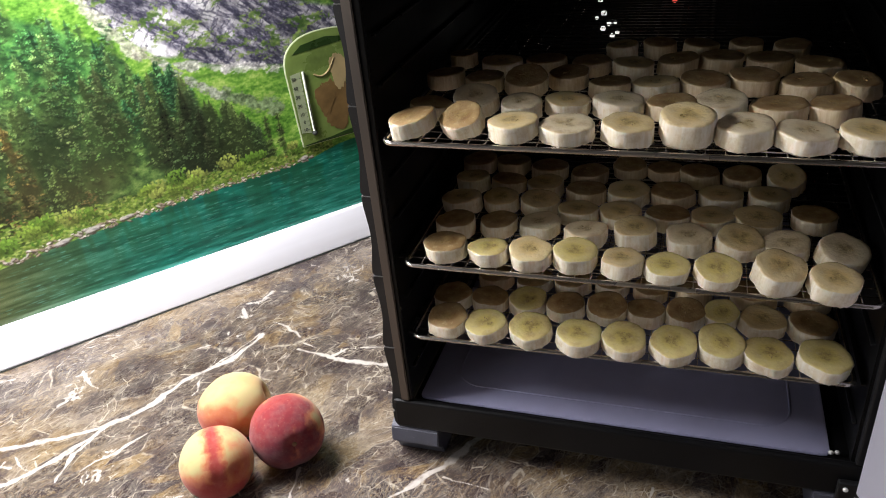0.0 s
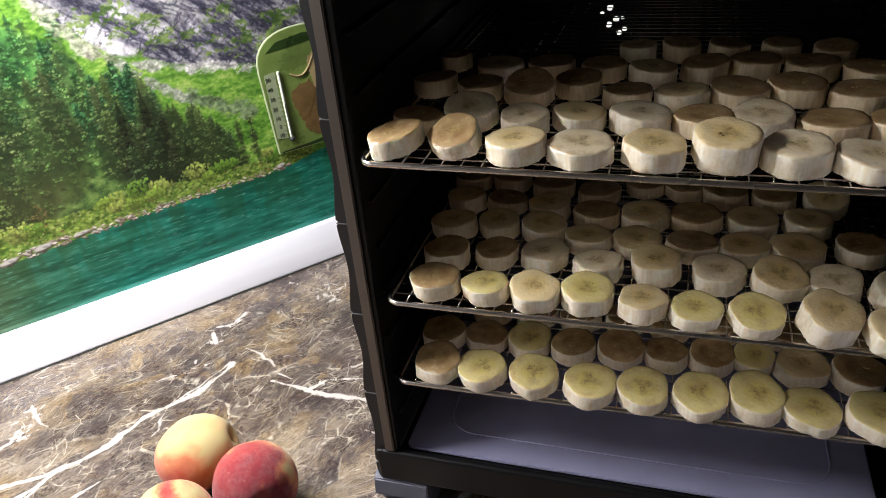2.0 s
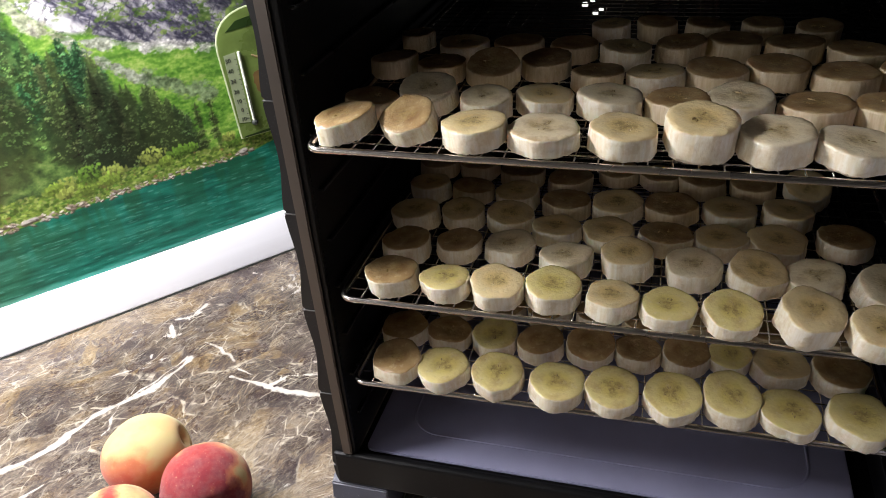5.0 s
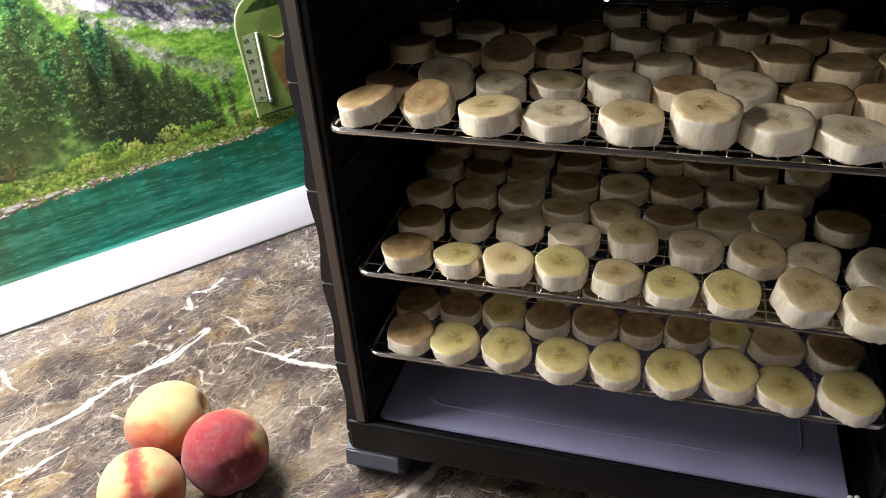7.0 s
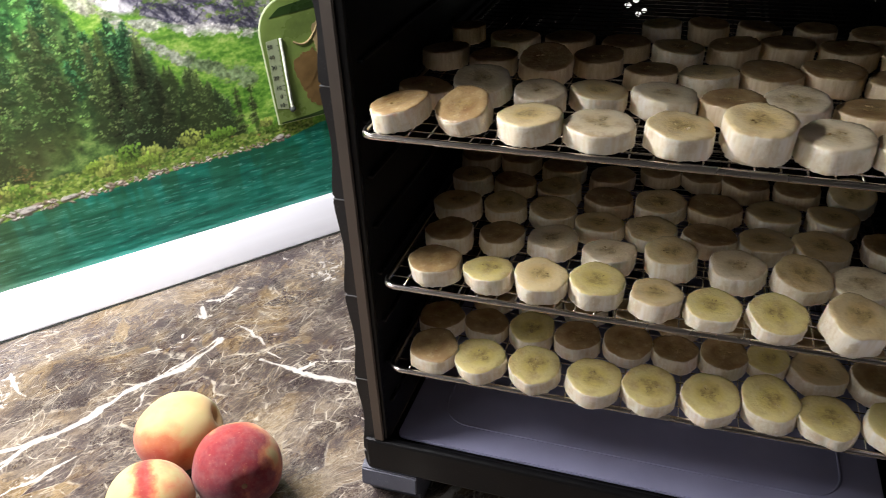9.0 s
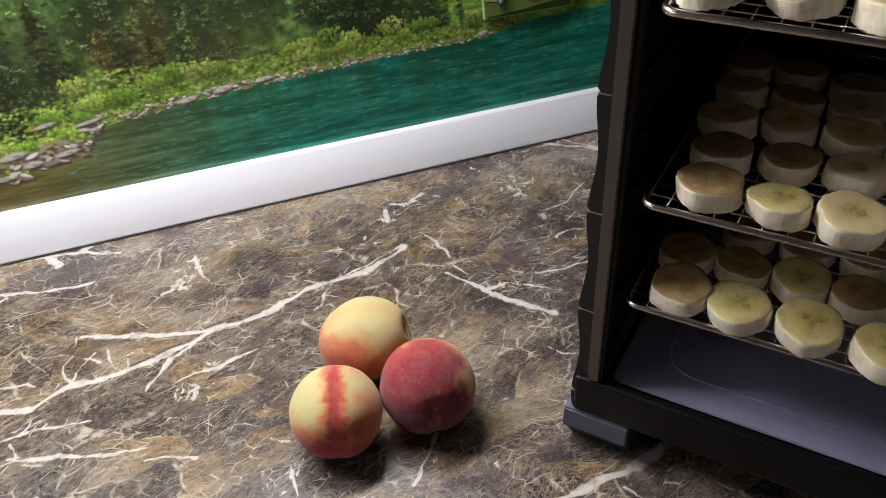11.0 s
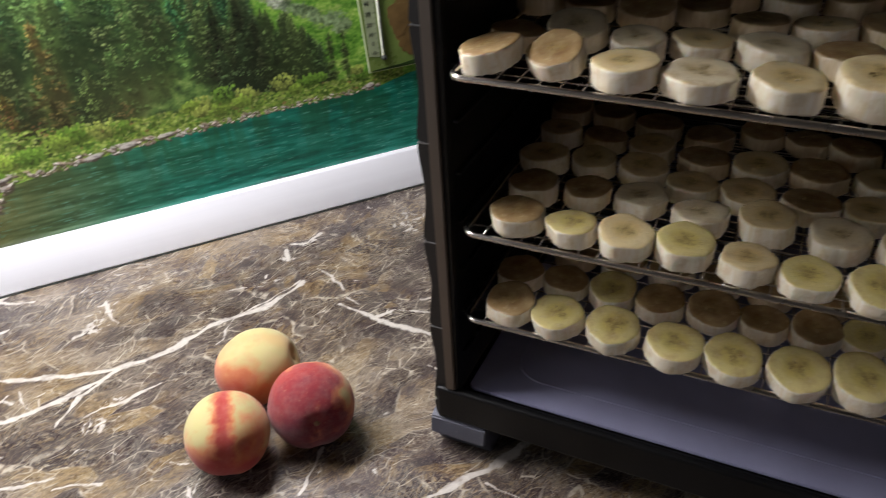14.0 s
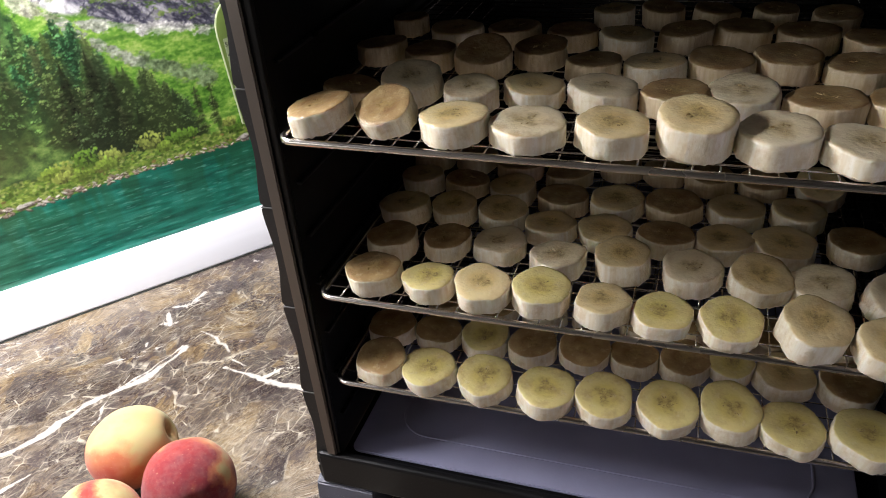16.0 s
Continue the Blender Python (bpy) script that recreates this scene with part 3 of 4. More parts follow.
    for _ in range(115):
        x = rng.uniform(-0.61, -0.055)
        lo, hi = np.interp(x, PX, shore) + 0.014, np.interp(x, PX, crest)
        z = lo + max(0.004, min(hi - lo - 0.07, 0.085)) * rng.random() ** 1.2
        h = min(rng.uniform(0.045, 0.100), hi - z + 0.010)
        if h > 0.03:
            tone = [rgb(102, 130, 62), rgb(124, 156, 70), rgb(80, 108, 56), rgb(140, 164, 86), rgb(108, 154, 68)][rng.integers(5)]
            trees.append((z, x, h, rng.uniform(0.45, 0.70), tone * np.interp(x, [-0.60, -0.45, -0.35, -0.20, -0.10], [1.12, 1.02, 0.80, 0.86, 1.0]), rng.random() < 0.3))
    for x, z, h, w in ((-0.142, 0.142, 0.100, 0.46), (-0.128, 0.138, 0.076, 0.44), (-0.097, 0.140, 0.074, 0.46), (-0.084, 0.139, 0.058, 0.44), (-0.070, 0.138, 0.040, 0.46), (-0.112, 0.137, 0.045, 0.5), (-0.165, 0.140, 0.096, 0.46)):
        trees.append((z, x, h, w, rgb(52, 60, 32), False))
    for x in (-0.056, -0.041):
        trees.append((0.130, x, 0.058, 0.14, rgb(84, 104, 48), False))
    trees.sort(key=lambda row: -row[0])
    for z, x, h, w, hue, kind in trees:
        crown(x, z, h, w, hue * rng.uniform(0.85, 1.18), kind)
    for _ in range(26):
        x = rng.uniform(-0.60, -0.25)
        z, big = np.interp(x, PX, shore) + rng.uniform(0.030, 0.070), rng.uniform(0.004, 0.008)
        base = [rgb(136, 84, 52), rgb(118, 102, 54), rgb(110, 132, 56)][rng.integers(3)]
        for _ in range(26):
            daub(x + rng.normal(0, big * 0.6), z + rng.normal(0, big * 0.8), rng.uniform(0.0008, 0.002), rng.uniform(0.0006, 0.0014), base * rng.uniform(0.6, 1.25), 0.6)
    # shrubs and grass on the bank
    for _ in range(7000):
        x = rng.uniform(-0.66, 0.02)
        s = np.interp(x, PX, shore)
        band = np.interp(x, [-0.66, -0.36, -0.25, -0.1, 0.0], [0.080, 0.046, 0.025, 0.019, 0.012])
        z = s + 0.002 + band * rng.random() ** 1.4
        c = [rgb(104, 140, 40), rgb(142, 172, 58), rgb(72, 104, 30), rgb(162, 180, 84)][rng.integers(4)]
        if rng.random() < 0.02:
            c = rgb(146, 110, 60)
        lush = np.interp(x, [-0.5, -0.3], [1.45, 1.05])
        daub(x, z, rng.uniform(0.0013, 0.0032), rng.uniform(0.0009, 0.002), np.clip(c * lush * rng.uniform(0.7, 1.15), 0, 1), 0.8)
    for n in range(64):
        x = rng.uniform(-0.62, -0.34) if n < 38 else rng.uniform(-0.4, -0.02)
        s = np.interp(x, PX, shore)
        z, big = s + rng.uniform(0.016, 0.050 if n < 38 else 0.03), rng.uniform(0.006, 0.013)
        base = [rgb(126, 158, 48), rgb(96, 138, 38), rgb(150, 166, 66)][rng.integers(3)] * np.interp(x, [-0.5, -0.3], [1.38, 1.0])
        daub(x, z - big * 0.3, big, big * 0.7, base * 0.55, 0.6)
        for _ in range(75):
            a, q = rng.uniform(0, 6.28), rng.random() ** 0.5
            q *= rng.uniform(0.8, 1.5)
            daub(x + big * q * math.cos(a), z + big * 0.6 * q * math.sin(a), rng.uniform(0.0008, 0.002), rng.uniform(0.001, 0.0026), np.clip(base * (0.7 + 0.5 * rng.random() + 0.25 * math.sin(a) * q), 0, 1), 0.9)
    # the lake
    ripple = f(0.022, 0.0022, 3, 0.5)
    wave = f(0.09, 0.010, 4)
    depth = np.clip((shore[None, :] - Z) / 0.08, 0, 1)
    lake = blend(np.clip(0.5 * wave + 0.5 * ripple, 0, 1), [(0.3, rgb(2, 88, 70)), (0.5, rgb(10, 124, 100)), (0.7, rgb(36, 158, 136))])
    mirror = f(0.016, 0.05, 3)
    lay(lake, 0.6 * np.clip(1 - depth * 1.2, 0, 1) * ease(mirror, 0.40, 0.6), np.broadcast_to(rgb(22, 84, 44), img.shape))
    lay(lake, 0.22 * ease(f(0.02, 0.2, 3), 0.4, 0.65) * (1 - depth * 0.5), np.broadcast_to(rgb(40, 140, 118), img.shape))
    shallow = blend(0.5 * wave + 0.5 * ripple, [(0.3, rgb(98, 76, 22)), (0.7, rgb(160, 126, 58))])
    west = 0.9 * (1 - ease(X, -0.50, -0.20))
    lay(lake, west ** 0.7 * 0.95, shallow)
    lay(img, ease(shore[None, :] - Z + 0.002 * (f(0.01, 0.01, 3) - 0.5), -0.0005, 0.0008), lake)
    for _ in range(700):
        x, z = rng.uniform(-0.42, 0.19), rng.uniform(0.05, 0.13)
        if z < np.interp(x, PX, shore) - 0.006:
            daub(x, z, rng.uniform(0.0025, 0.0075), 0.0006, rgb(110, 200, 180), rng.uniform(0.12, 0.5))
    # rocks along the water's edge, in clusters with green between them
    for _ in range(900):
        x = rng.uniform(-0.66, -0.005)
        s = np.interp(x, PX, shore)
        spread = np.interp(x, [-0.66, -0.42, -0.36, -0.24, -0.1, 0.0], [0.020, 0.020, 0.010, 0.008, 0.005, 0.006])
        if rng.random() < 0.35 + 0.5 * math.sin(x * 95.0) ** 2:
            z = s + spread * rng.uniform(-0.15, 0.85) ** 1.0
            big = spread * rng.uniform(0.06, 0.24) ** 1.0 + 0.0006
            tone = [rgb(198, 186, 176), rgb(160, 138, 120), rgb(222, 214, 206), rgb(146, 128, 112)][rng.integers(4)] * rng.uniform(0.95, 1.3)
            daub(x + big * 0.4, z - big * 0.6, big * 1.5, big * 0.7, rgb(78, 64, 54), 0.7, rng.uniform(-0.4, 0.4))
            daub(x, z, big * rng.uniform(1.0, 2.0), big * rng.uniform(0.45, 0.8), tone, 0.95, rng.uniform(-0.6, 0.6))
        elif rng.random() < 0.5:
            daub(x, s + spread * rng.uniform(0.2, 0.9), rng.uniform(0.001, 0.003), rng.uniform(0.001, 0.0018), rgb(120, 150, 50) * rng.uniform(0.7, 1.2), 0.8)
    for x, z, a, b in ((-0.408, 0.087, 0.013, 0.004), (-0.450, 0.093, 0.015, 0.005), (-0.418, 0.115, 0.011, 0.003), (-0.385, 0.111, 0.014, 0.0025), (-0.300, 0.115, 0.011, 0.004), (-0.268, 0.119, 0.011, 0.0045), (-0.232, 0.121, 0.010, 0.003), (-0.018, 0.127, 0.006, 0.004), (-0.438, 0.082, 0.010, 0.004)):
        daub(x + 0.001, z - 0.002, a * 0.9, b * 0.8, rgb(70, 58, 50), 0.8, 0.15)
        daub(x, z, a * 0.95, b * 0.72, rgb(222, 214, 208), 0.95, 0.15)
        daub(x + a * 0.3, z - b * 0.2, a * 0.4, b * 0.3, rgb(150, 142, 140), 0.8, -0.2)
    grey = img.mean(-1, keepdims=True)
    img = (img * 0.86 + grey * 0.14) * 0.96 + np.array((0.030, 0.034, 0.036))
    for axis in (0, 1):
        img = 0.8 * img + 0.1 * np.roll(img, 1, axis) + 0.1 * np.roll(img, -1, axis)
    img = np.clip(img * (0.96 + 0.08 * rng.random((nz, nx, 1))), 0, 1)
    lin = np.where(img <= 0.04045, img / 12.92, ((img + 0.055) / 1.055) ** 2.4)
    return np.concatenate((lin, np.ones((nz, nx, 1))), -1)


# ---- the setting ----
def setting(name, bm, material, label):
    ob = part(name, bm, material, None)
    return tagged(ob, label, "structure", kind="structure")


setting("wall_north", block(-1.42, 0.78, 0.006, 0.12, -0.9, 1.7), MAT_PAINT, "plain painted wall behind the printed kitchen panel")
setting("wall_east", block(0.66, 0.78, -3.1, 0.0, -0.9, 1.7), MAT_PAINT, "plain painted kitchen side wall beside the worktop")
setting("wall_south", block(-1.42, 0.78, -3.22, -3.105, -0.9, 1.7), MAT_PAINT, "plain painted wall at the end of the kitchen")
setting("floor", block(-1.42, 0.78, -3.22, 0.12, -1.0, -0.905), MAT_PAINT, "plain kitchen floor below the worktop")
setting("ceiling", block(-1.42, 0.78, -3.22, 0.12, 1.705, 1.8), MAT_PAINT, "plain white ceiling of the kitchen")


def window_wall():
    bm = bmesh.new()
    for y0, y1, z0, z1 in ((-3.1, -0.54, -0.9, 1.7), (-0.02, 0.003, -0.9, 1.7), (-0.54, -0.02, -0.9, 0.25), (-0.54, -0.02, 0.71, 1.7)):
        piece = block(-1.42, -1.30, y0, y1, z0, z1)
        me = bpy.data.meshes.new("piece")
        piece.to_mesh(me)
        piece.free()
        bm.from_mesh(me)
        bpy.data.meshes.remove(me)
    return bm


setting("wall_west", window_wall(), MAT_PAINT, "plain painted wall with the daylight window opening")

# printed splashback panel and the strip along its foot
panel = sheet("splashback_panel", PX, PZ, lambda a, b: np.stack((a, np.zeros_like(a), b), -1), paint_landscape(), "print", MAT_PRINT)
tagged(panel, "glossy splashback panel printed with forest, lake and mountains", "splashback", kind="structure")
strip = part("trim", extrude([(-0.0158, 0.0009), (-0.0165, 0.0020), (-0.0086, 0.0424), (-0.0070, 0.0440), (0.004, 0.0440), (0.004, 0.0009)], "x", -1.29, 0.65, 0.0006), MAT_STRIP, None)
smooth(tagged(strip, "satin white aluminium strip between worktop and splashback", "trim", kind="structure"))
part("sealing_strip", block(-1.29, 0.65, -0.0175, 0.004, 0.0001, 0.0010, 0.0002), MAT_INK, strip, "thin black sealing line")

# worktop: slab plus the decorated top sheet with its long white veins
def vein_mask():
    x, y = np.arange(-0.62, 0.2401, 0.0015), np.arange(-0.70, 0.0001, 0.0015)
    X, Y = np.meshgrid(x, y)
    mask = np.zeros_like(X)
    nx, ny = len(x), len(y)
    for scale, amount in ((0.05, 0.010), (0.016, 0.005)):
        X = X + amount * (fbm(nx, ny, 0.86 / scale, 0.7 / scale, 3) - 0.5)
        Y = Y + amount * (fbm(nx, ny, 0.86 / scale, 0.7 / scale, 3) - 0.5)
    swell = np.clip(1 + 3.2 * (fbm(nx, ny, 40, 32, 3) - 0.5), 0.62, 1.7)

    def stroke(points, width, strength=1.0):
        nonlocal mask
        for (x0, y0), (x1, y1) in zip(points, points[1:]):
            t = np.clip(((X - x0) * (x1 - x0) + (Y - y0) * (y1 - y0)) / ((x1 - x0) ** 2 + (y1 - y0) ** 2 + 1e-9), 0, 1)
            d = np.hypot(X - x0 - t * (x1 - x0), Y - y0 - t * (y1 - y0))
            mask = np.maximum(mask, np.clip(strength - 0.36 * d / (width * swell), 0, 1))

    stroke([(-0.56, -0.212), (-0.484, -0.207), (-0.457, -0.212), (-0.430, -0.198), (-0.406, -0.201), (-0.381, -0.198), (-0.358, -0.190), (-0.340, -0.186), (-0.326, -0.176)], 0.0021)
    stroke([(-0.326, -0.176), (-0.301, -0.174), (-0.274, -0.172), (-0.243, -0.157), (-0.218, -0.156), (-0.193, -0.156), (-0.169, -0.143), (-0.153, -0.134)], 0.0024)
    stroke([(-0.218, -0.155), (-0.191, -0.147), (-0.169, -0.135), (-0.154, -0.129)], 0.0011, 0.9)
    stroke([(-0.420, -0.144), (-0.398, -0.156), (-0.368, -0.165), (-0.337, -0.173), (-0.324, -0.175)], 0.0022)
    stroke([(-0.341, -0.189), (-0.358, -0.198), (-0.372, -0.214), (-0.378, -0.226)], 0.0013)
    stroke([(-0.486, -0.013), (-0.452, -0.018), (-0.422, -0.027), (-0.392, -0.039)], 0.0012)
    stroke([(-0.452, -0.019), (-0.441, -0.035)], 0.0024)
    stroke([(-0.425, -0.026), (-0.413, -0.018)], 0.0018)
    stroke([(-0.53, -0.053), (-0.491, -0.061), (-0.463, -0.066), (-0.426, -0.074), (-0.412, -0.073)], 0.0016)
    stroke([(-0.519, -0.090), (-0.495, -0.076), (-0.480, -0.068)], 0.0010, 0.9)
    stroke([(-0.506, -0.120), (-0.489, -0.128)], 0.0012)
    stroke([(-0.424, -0.142), (-0.425, -0.164), (-0.435, -0.174), (-0.434, -0.187), (-0.428, -0.195)], 0.0010, 0.95)
    stroke([(-0.411, -0.169), (-0.421, -0.182), (-0.428, -0.195)], 0.0008, 0.9)
    stroke([(-0.402, -0.169), (-0.400, -0.189), (-0.392, -0.201)], 0.0009, 0.9)
    stroke([(-0.466, -0.147), (-0.456, -0.167), (-0.447, -0.177)], 0.0009, 0.9)
    stroke([(-0.358, -0.225), (-0.341, -0.221), (-0.324, -0.220), (-0.295, -0.211)], 0.0012, 0.95)
    stroke([(-0.478, -0.259), (-0.464, -0.258), (-0.435, -0.263), (-0.402, -0.274), (-0.383, -0.278)], 0.0014, 0.95)
    stroke([(-0.384, -0.288), (-0.366, -0.294), (-0.350, -0.301)], 0.0013, 0.95)
    stroke([(-0.495, -0.239), (-0.474, -0.235), (-0.451, -0.234), (-0.414, -0.239)], 0.0014, 0.9)
    stroke([(-0.458, -0.304), (-0.447, -0.293)], 0.0026, 0.9)
    stroke([(-0.294, -0.334), (-0.296, -0.356)], 0.0014, 0.9)
    stroke([(-0.131, -0.185), (-0.118, -0.205), (-0.106, -0.224)], 0.0013)
    stroke([(-0.106, -0.224), (-0.093, -0.240), (-0.079, -0.254), (-0.071, -0.263)], 0.0020)
    stroke([(-0.121, -0.179), (-0.114, -0.195)], 0.0009, 0.9)
    stroke([(-0.110, -0.216), (-0.089, -0.215), (-0.068, -0.230), (-0.052, -0.239)], 0.0012, 0.95)
    stroke([(0.034, -0.009), (0.058, -0.025), (0.081, -0.045), (0.094, -0.058), (0.120, -0.080)], 0.0022, 1.05)
    stroke([(0.064, -0.012), (0.075, -0.031), (0.096, -0.055)], 0.0013)
    stroke([(-0.017, -0.130), (0.015, -0.126), (0.044, -0.105)], 0.0009, 0.9)
    stroke([(-0.092, -0.297), (-0.085, -0.306), (-0.074, -0.312)], 0.0011)
    stroke([(-0.060, -0.213), (-0.030, -0.215), (-0.008, -0.214)], 0.0009, 0.9)
    stroke([(-0.143, -0.062), (-0.126, -0.070), (-0.109, -0.058)], 0.0013)
    stroke([(-0.152, -0.070), (-0.155, -0.088)], 0.0014)
    stroke([(-0.327, -0.073), (-0.325, -0.091), (-0.320, -0.114)], 0.0014)
    stroke([(-0.198, -0.341), (-0.211, -0.356), (-0.226, -0.374)], 0.0012)
    stroke([(-0.175, -0.424), (-0.151, -0.418), (-0.123, -0.416), (-0.087, -0.412), (-0.052, -0.405)], 0.0019)
    stroke([(-0.106, -0.425), (-0.080, -0.460)], 0.0012)
    picks = np.random.default_rng(21)
    for cx, cy, spread, count in ((-0.023, -0.090, 0.014, 26), (-0.005, -0.077, 0.012, 10), (-0.042, -0.040, 0.008, 6), (-0.125, -0.068, 0.008, 8), (-0.155, -0.086, 0.006, 6),
                                  (-0.344, -0.112, 0.012, 18), (-0.328, -0.090, 0.010, 10), (-0.179, -0.113, 0.005, 5), (-0.095, -0.217, 0.005, 5), (-0.335, -0.221, 0.008, 8),
                                  (-0.352, -0.236, 0.012, 12), (-0.457, -0.235, 0.008, 8), (-0.395, -0.010, 0.014, 8)):
        for _ in range(count):
            a, b = picks.normal(cx, spread * 0.55), picks.normal(cy, spread * 0.5)
            turn = picks.uniform(0, 3.1)
            step = picks.uniform(0.002, 0.007)
            stroke([(a, b), (a + step * math.cos(turn), b + step * math.sin(turn))], picks.uniform(0.0007, 0.0018), 0.83)
    for _ in range(45):
        a, b, turn = picks.uniform(-0.6, 0.2), picks.uniform(-0.66, -0.01), picks.normal(0.25, 0.6)
        pts = [(a, b)]
        for _ in range(picks.integers(2, 6)):
            turn += picks.normal(0, 0.45)
            step = picks.uniform(0.006, 0.02)
            pts.append((pts[-1][0] + step * math.cos(turn), pts[-1][1] + step * math.sin(turn)))
        stroke(pts, picks.uniform(0.0006, 0.0014), 0.85)
    return x, y, mask


vx, vy, vmask = vein_mask()
top_sheet = sheet("worktop", vx, vy, lambda a, b: np.stack((a, b, np.zeros_like(a)), -1), vmask, "vein", MAT_COUNTER, "FLOAT")
tagged(top_sheet, "polished brown marble worktop with white veins", "worktop", kind="structure")
slab = extrude([(-1.295, 0.003), (-1.295, -0.62), (-0.16, -0.62), (0.02, -0.80), (0.02, -2.2), (0.655, -2.2), (0.655, 0.003)], "z", -0.038, -0.0012, 0.0)
part("slab", slab, MAT_COUNTER, top_sheet)

# ---- the food dehydrator, in its own frame: x along its front, y into it ----
BOX = pose(-0.104, -0.398, 0, 0, 0, -50.0)
XL, XR, ZB, ZT, YB = -0.0065, 0.3185, 0.062, 0.425, 0.428
dryer = holder("food_dehydrator", BOX, "black open food dehydrator with wire trays on the worktop", "dehydrator")


def side_outline(x_in, x_out, sign):
    """The shell's side in section: shallow scallops, one for every tray slot, with a groove between them."""
    pts = [(x_in, 0.034), (x_in, 0.452)]
    z = 0.452
    while z > 0.036:
        phase = ((z - 0.2475) / 0.0665) % 1.0
        wave = 0.0015 * math.cos(2 * math.pi * phase)
        groove = 0.0014 if min(phase, 1 - phase) < 0.02 else 0.0
        pts.append((x_out + sign * (wave - groove), z))
        z -= 0.00133
    pts.append((x_out, 0.034))
    return pts


smooth(part("side_panel", extrude(side_outline(-0.0140, -0.0236, -1), "y", 0.0006, 0.448), MAT_BLACK, dryer, "scalloped black plastic side"), 50)
smooth(part("side_panel", extrude(side_outline(0.3197, 0.3365, 1), "y", 0.0045, 0.448), MAT_BLACK, dryer, "scalloped black plastic side"), 50)
part("liner_side", block(XL - 0.0070, XL, 0.004, YB, ZB, ZT), MAT_INNER, dryer)
part("liner_side", block(XR, XR + 0.001, 0.004, YB, ZB, ZT), MAT_INNER, dryer)
part("back_panel", block(-0.0075, 0.3195, YB, 0.447, 0.036, 0.45), MAT_INNER, dryer)
part("roof", block(-0.0076, 0.3196, 0.004, YB - 0.0005, ZT, 0.452, 0.001), MAT_BLACK, dryer)
part("floor_panel", block(-0.0076, 0.3196, 0.004, YB - 0.0005, 0.036, 0.0575), MAT_INNER, dryer)
part("base_rail", block(-0.0226, 0.3355, -0.0025, 0.0042, 0.034, 0.0625, 0.0022), MAT_INNER, dryer, "black plastic rail below the opening")
part("side_trim", extrude([(-0.0150, 0.0628), (-0.0082, 0.0628), (-0.0120, 0.452), (-0.0196, 0.452)], "y", -0.0018, 0.0004, 0.0007), MAT_BEZEL, dryer, "bronze-grey metal edge strip")
part("side_trim", block(0.3207, 0.3323, -0.0015, 0.0043, 0.0628, 0.452, 0.0016), MAT_BLACK, dryer)
part("front_frame", block(-0.0139, -0.0065, 0.0005, 0.0039, 0.0628, 0.452, 0.0006), MAT_INNER, dryer)
part("top_trim", block(-0.0060, 0.3205, -0.0015, 0.0038, 0.4262, 0.452, 0.0014), MAT_BEZEL, dryer)
# pale strip on each groove: its thin reflection put in as grey colour
for i in range(7):
    z = 0.048 + 0.0665 * i
    part("seam", block(-0.0246, -0.0142, -0.0001, 0.012, z - 0.0003, z + 0.0003), MAT_NOTCH_GLINT, dryer)
FOOT = [(0.034, 0.0355), (0.006, 0.0355), (0.0005, 0.0325), (-0.0015, 0.0190), (0.007, 0.0110), (0.012, 0.0), (0.034, 0.0)]
for fx, fy in ((-0.0275, -0.003), (0.298, -0.003), (-0.0275, 0.40), (0.298, 0.40)):
    part("foot", extrude([(p + fy, q) for p, q in FOOT], "x", fx, fx + 0.0415, 0.0009), MAT_FOOT, dryer, "dark grey plastic foot")
for z in (0.0955, 0.129, 0.1625, 0.198, 0.2305, 0.263, 0.296, 0.3295, 0.363, 0.3965):
    part("runner", block(XL, XL + 0.0032, 0.010, 0.420, z - 0.0052, z - 0.0034, 0.0005), MAT_SLOT, dryer)
    part("runner", block(XR - 0.0032, XR, 0.010, 0.420, z - 0.0052, z - 0.0034, 0.0005), MAT_SLOT, dryer)
# the fan guard at the back, and small glowing dots added for the bright spots behind the upper tray
for i in range(16):
    z = 0.100 + i * 0.0095
    part("guard_slat", block(0.120, 0.285, YB - 0.0040, YB - 0.0004, z, z + 0.0028, 0.0005, 1), MAT_GRILLE, dryer)
GLOW_DOTS = ((0.0884, 0.2839, 0.0024), (0.0925, 0.2698, 0.0026), (0.0848, 0.2645, 0.0016), (0.0988, 0.2583, 0.0024), (0.0917, 0.2530, 0.0025),
         (0.1050, 0.2596, 0.0015), (0.1074, 0.2486, 0.0019), (0.1019, 0.2450, 0.0022), (0.2744, 0.2849, 0.0016))
for sx, sz, r in GLOW_DOTS:
    s = part("glow_dot", dome(r * 1.25, r * 1.1), MAT_GLOW_DOT, dryer, "small glowing white dot")
    s.location = (sx, YB - 0.0014, sz)
    smooth(s)
s = part("indicator_lamp", dome(0.0026, 0.0022), MAT_RED_LED, dryer, "small red light")
s.location = (0.1665, YB - 0.0014, 0.2822)
smooth(s)
# drip sheet: a shallow tray with a raised rim line
drip = holder("drip_tray", BOX @ pose(0, 0, 0.0577), "lavender-grey plastic drip sheet in the dehydrator floor", "tray")
part("sheet", extrude(rounded(0.310, 0.412, 0.006, 4, -0.003, 0.0085), "z", 0.0, 0.0022, 0.0006), MAT_DRIP, drip)
ring = rounded(0.262, 0.365, 0.022, 8, 0.021, 0.031)
smooth(part("ridge", tube([(a, b, 0.0020) for a, b in ring], 0.0009, 6, True), MAT_DRIP, drip))

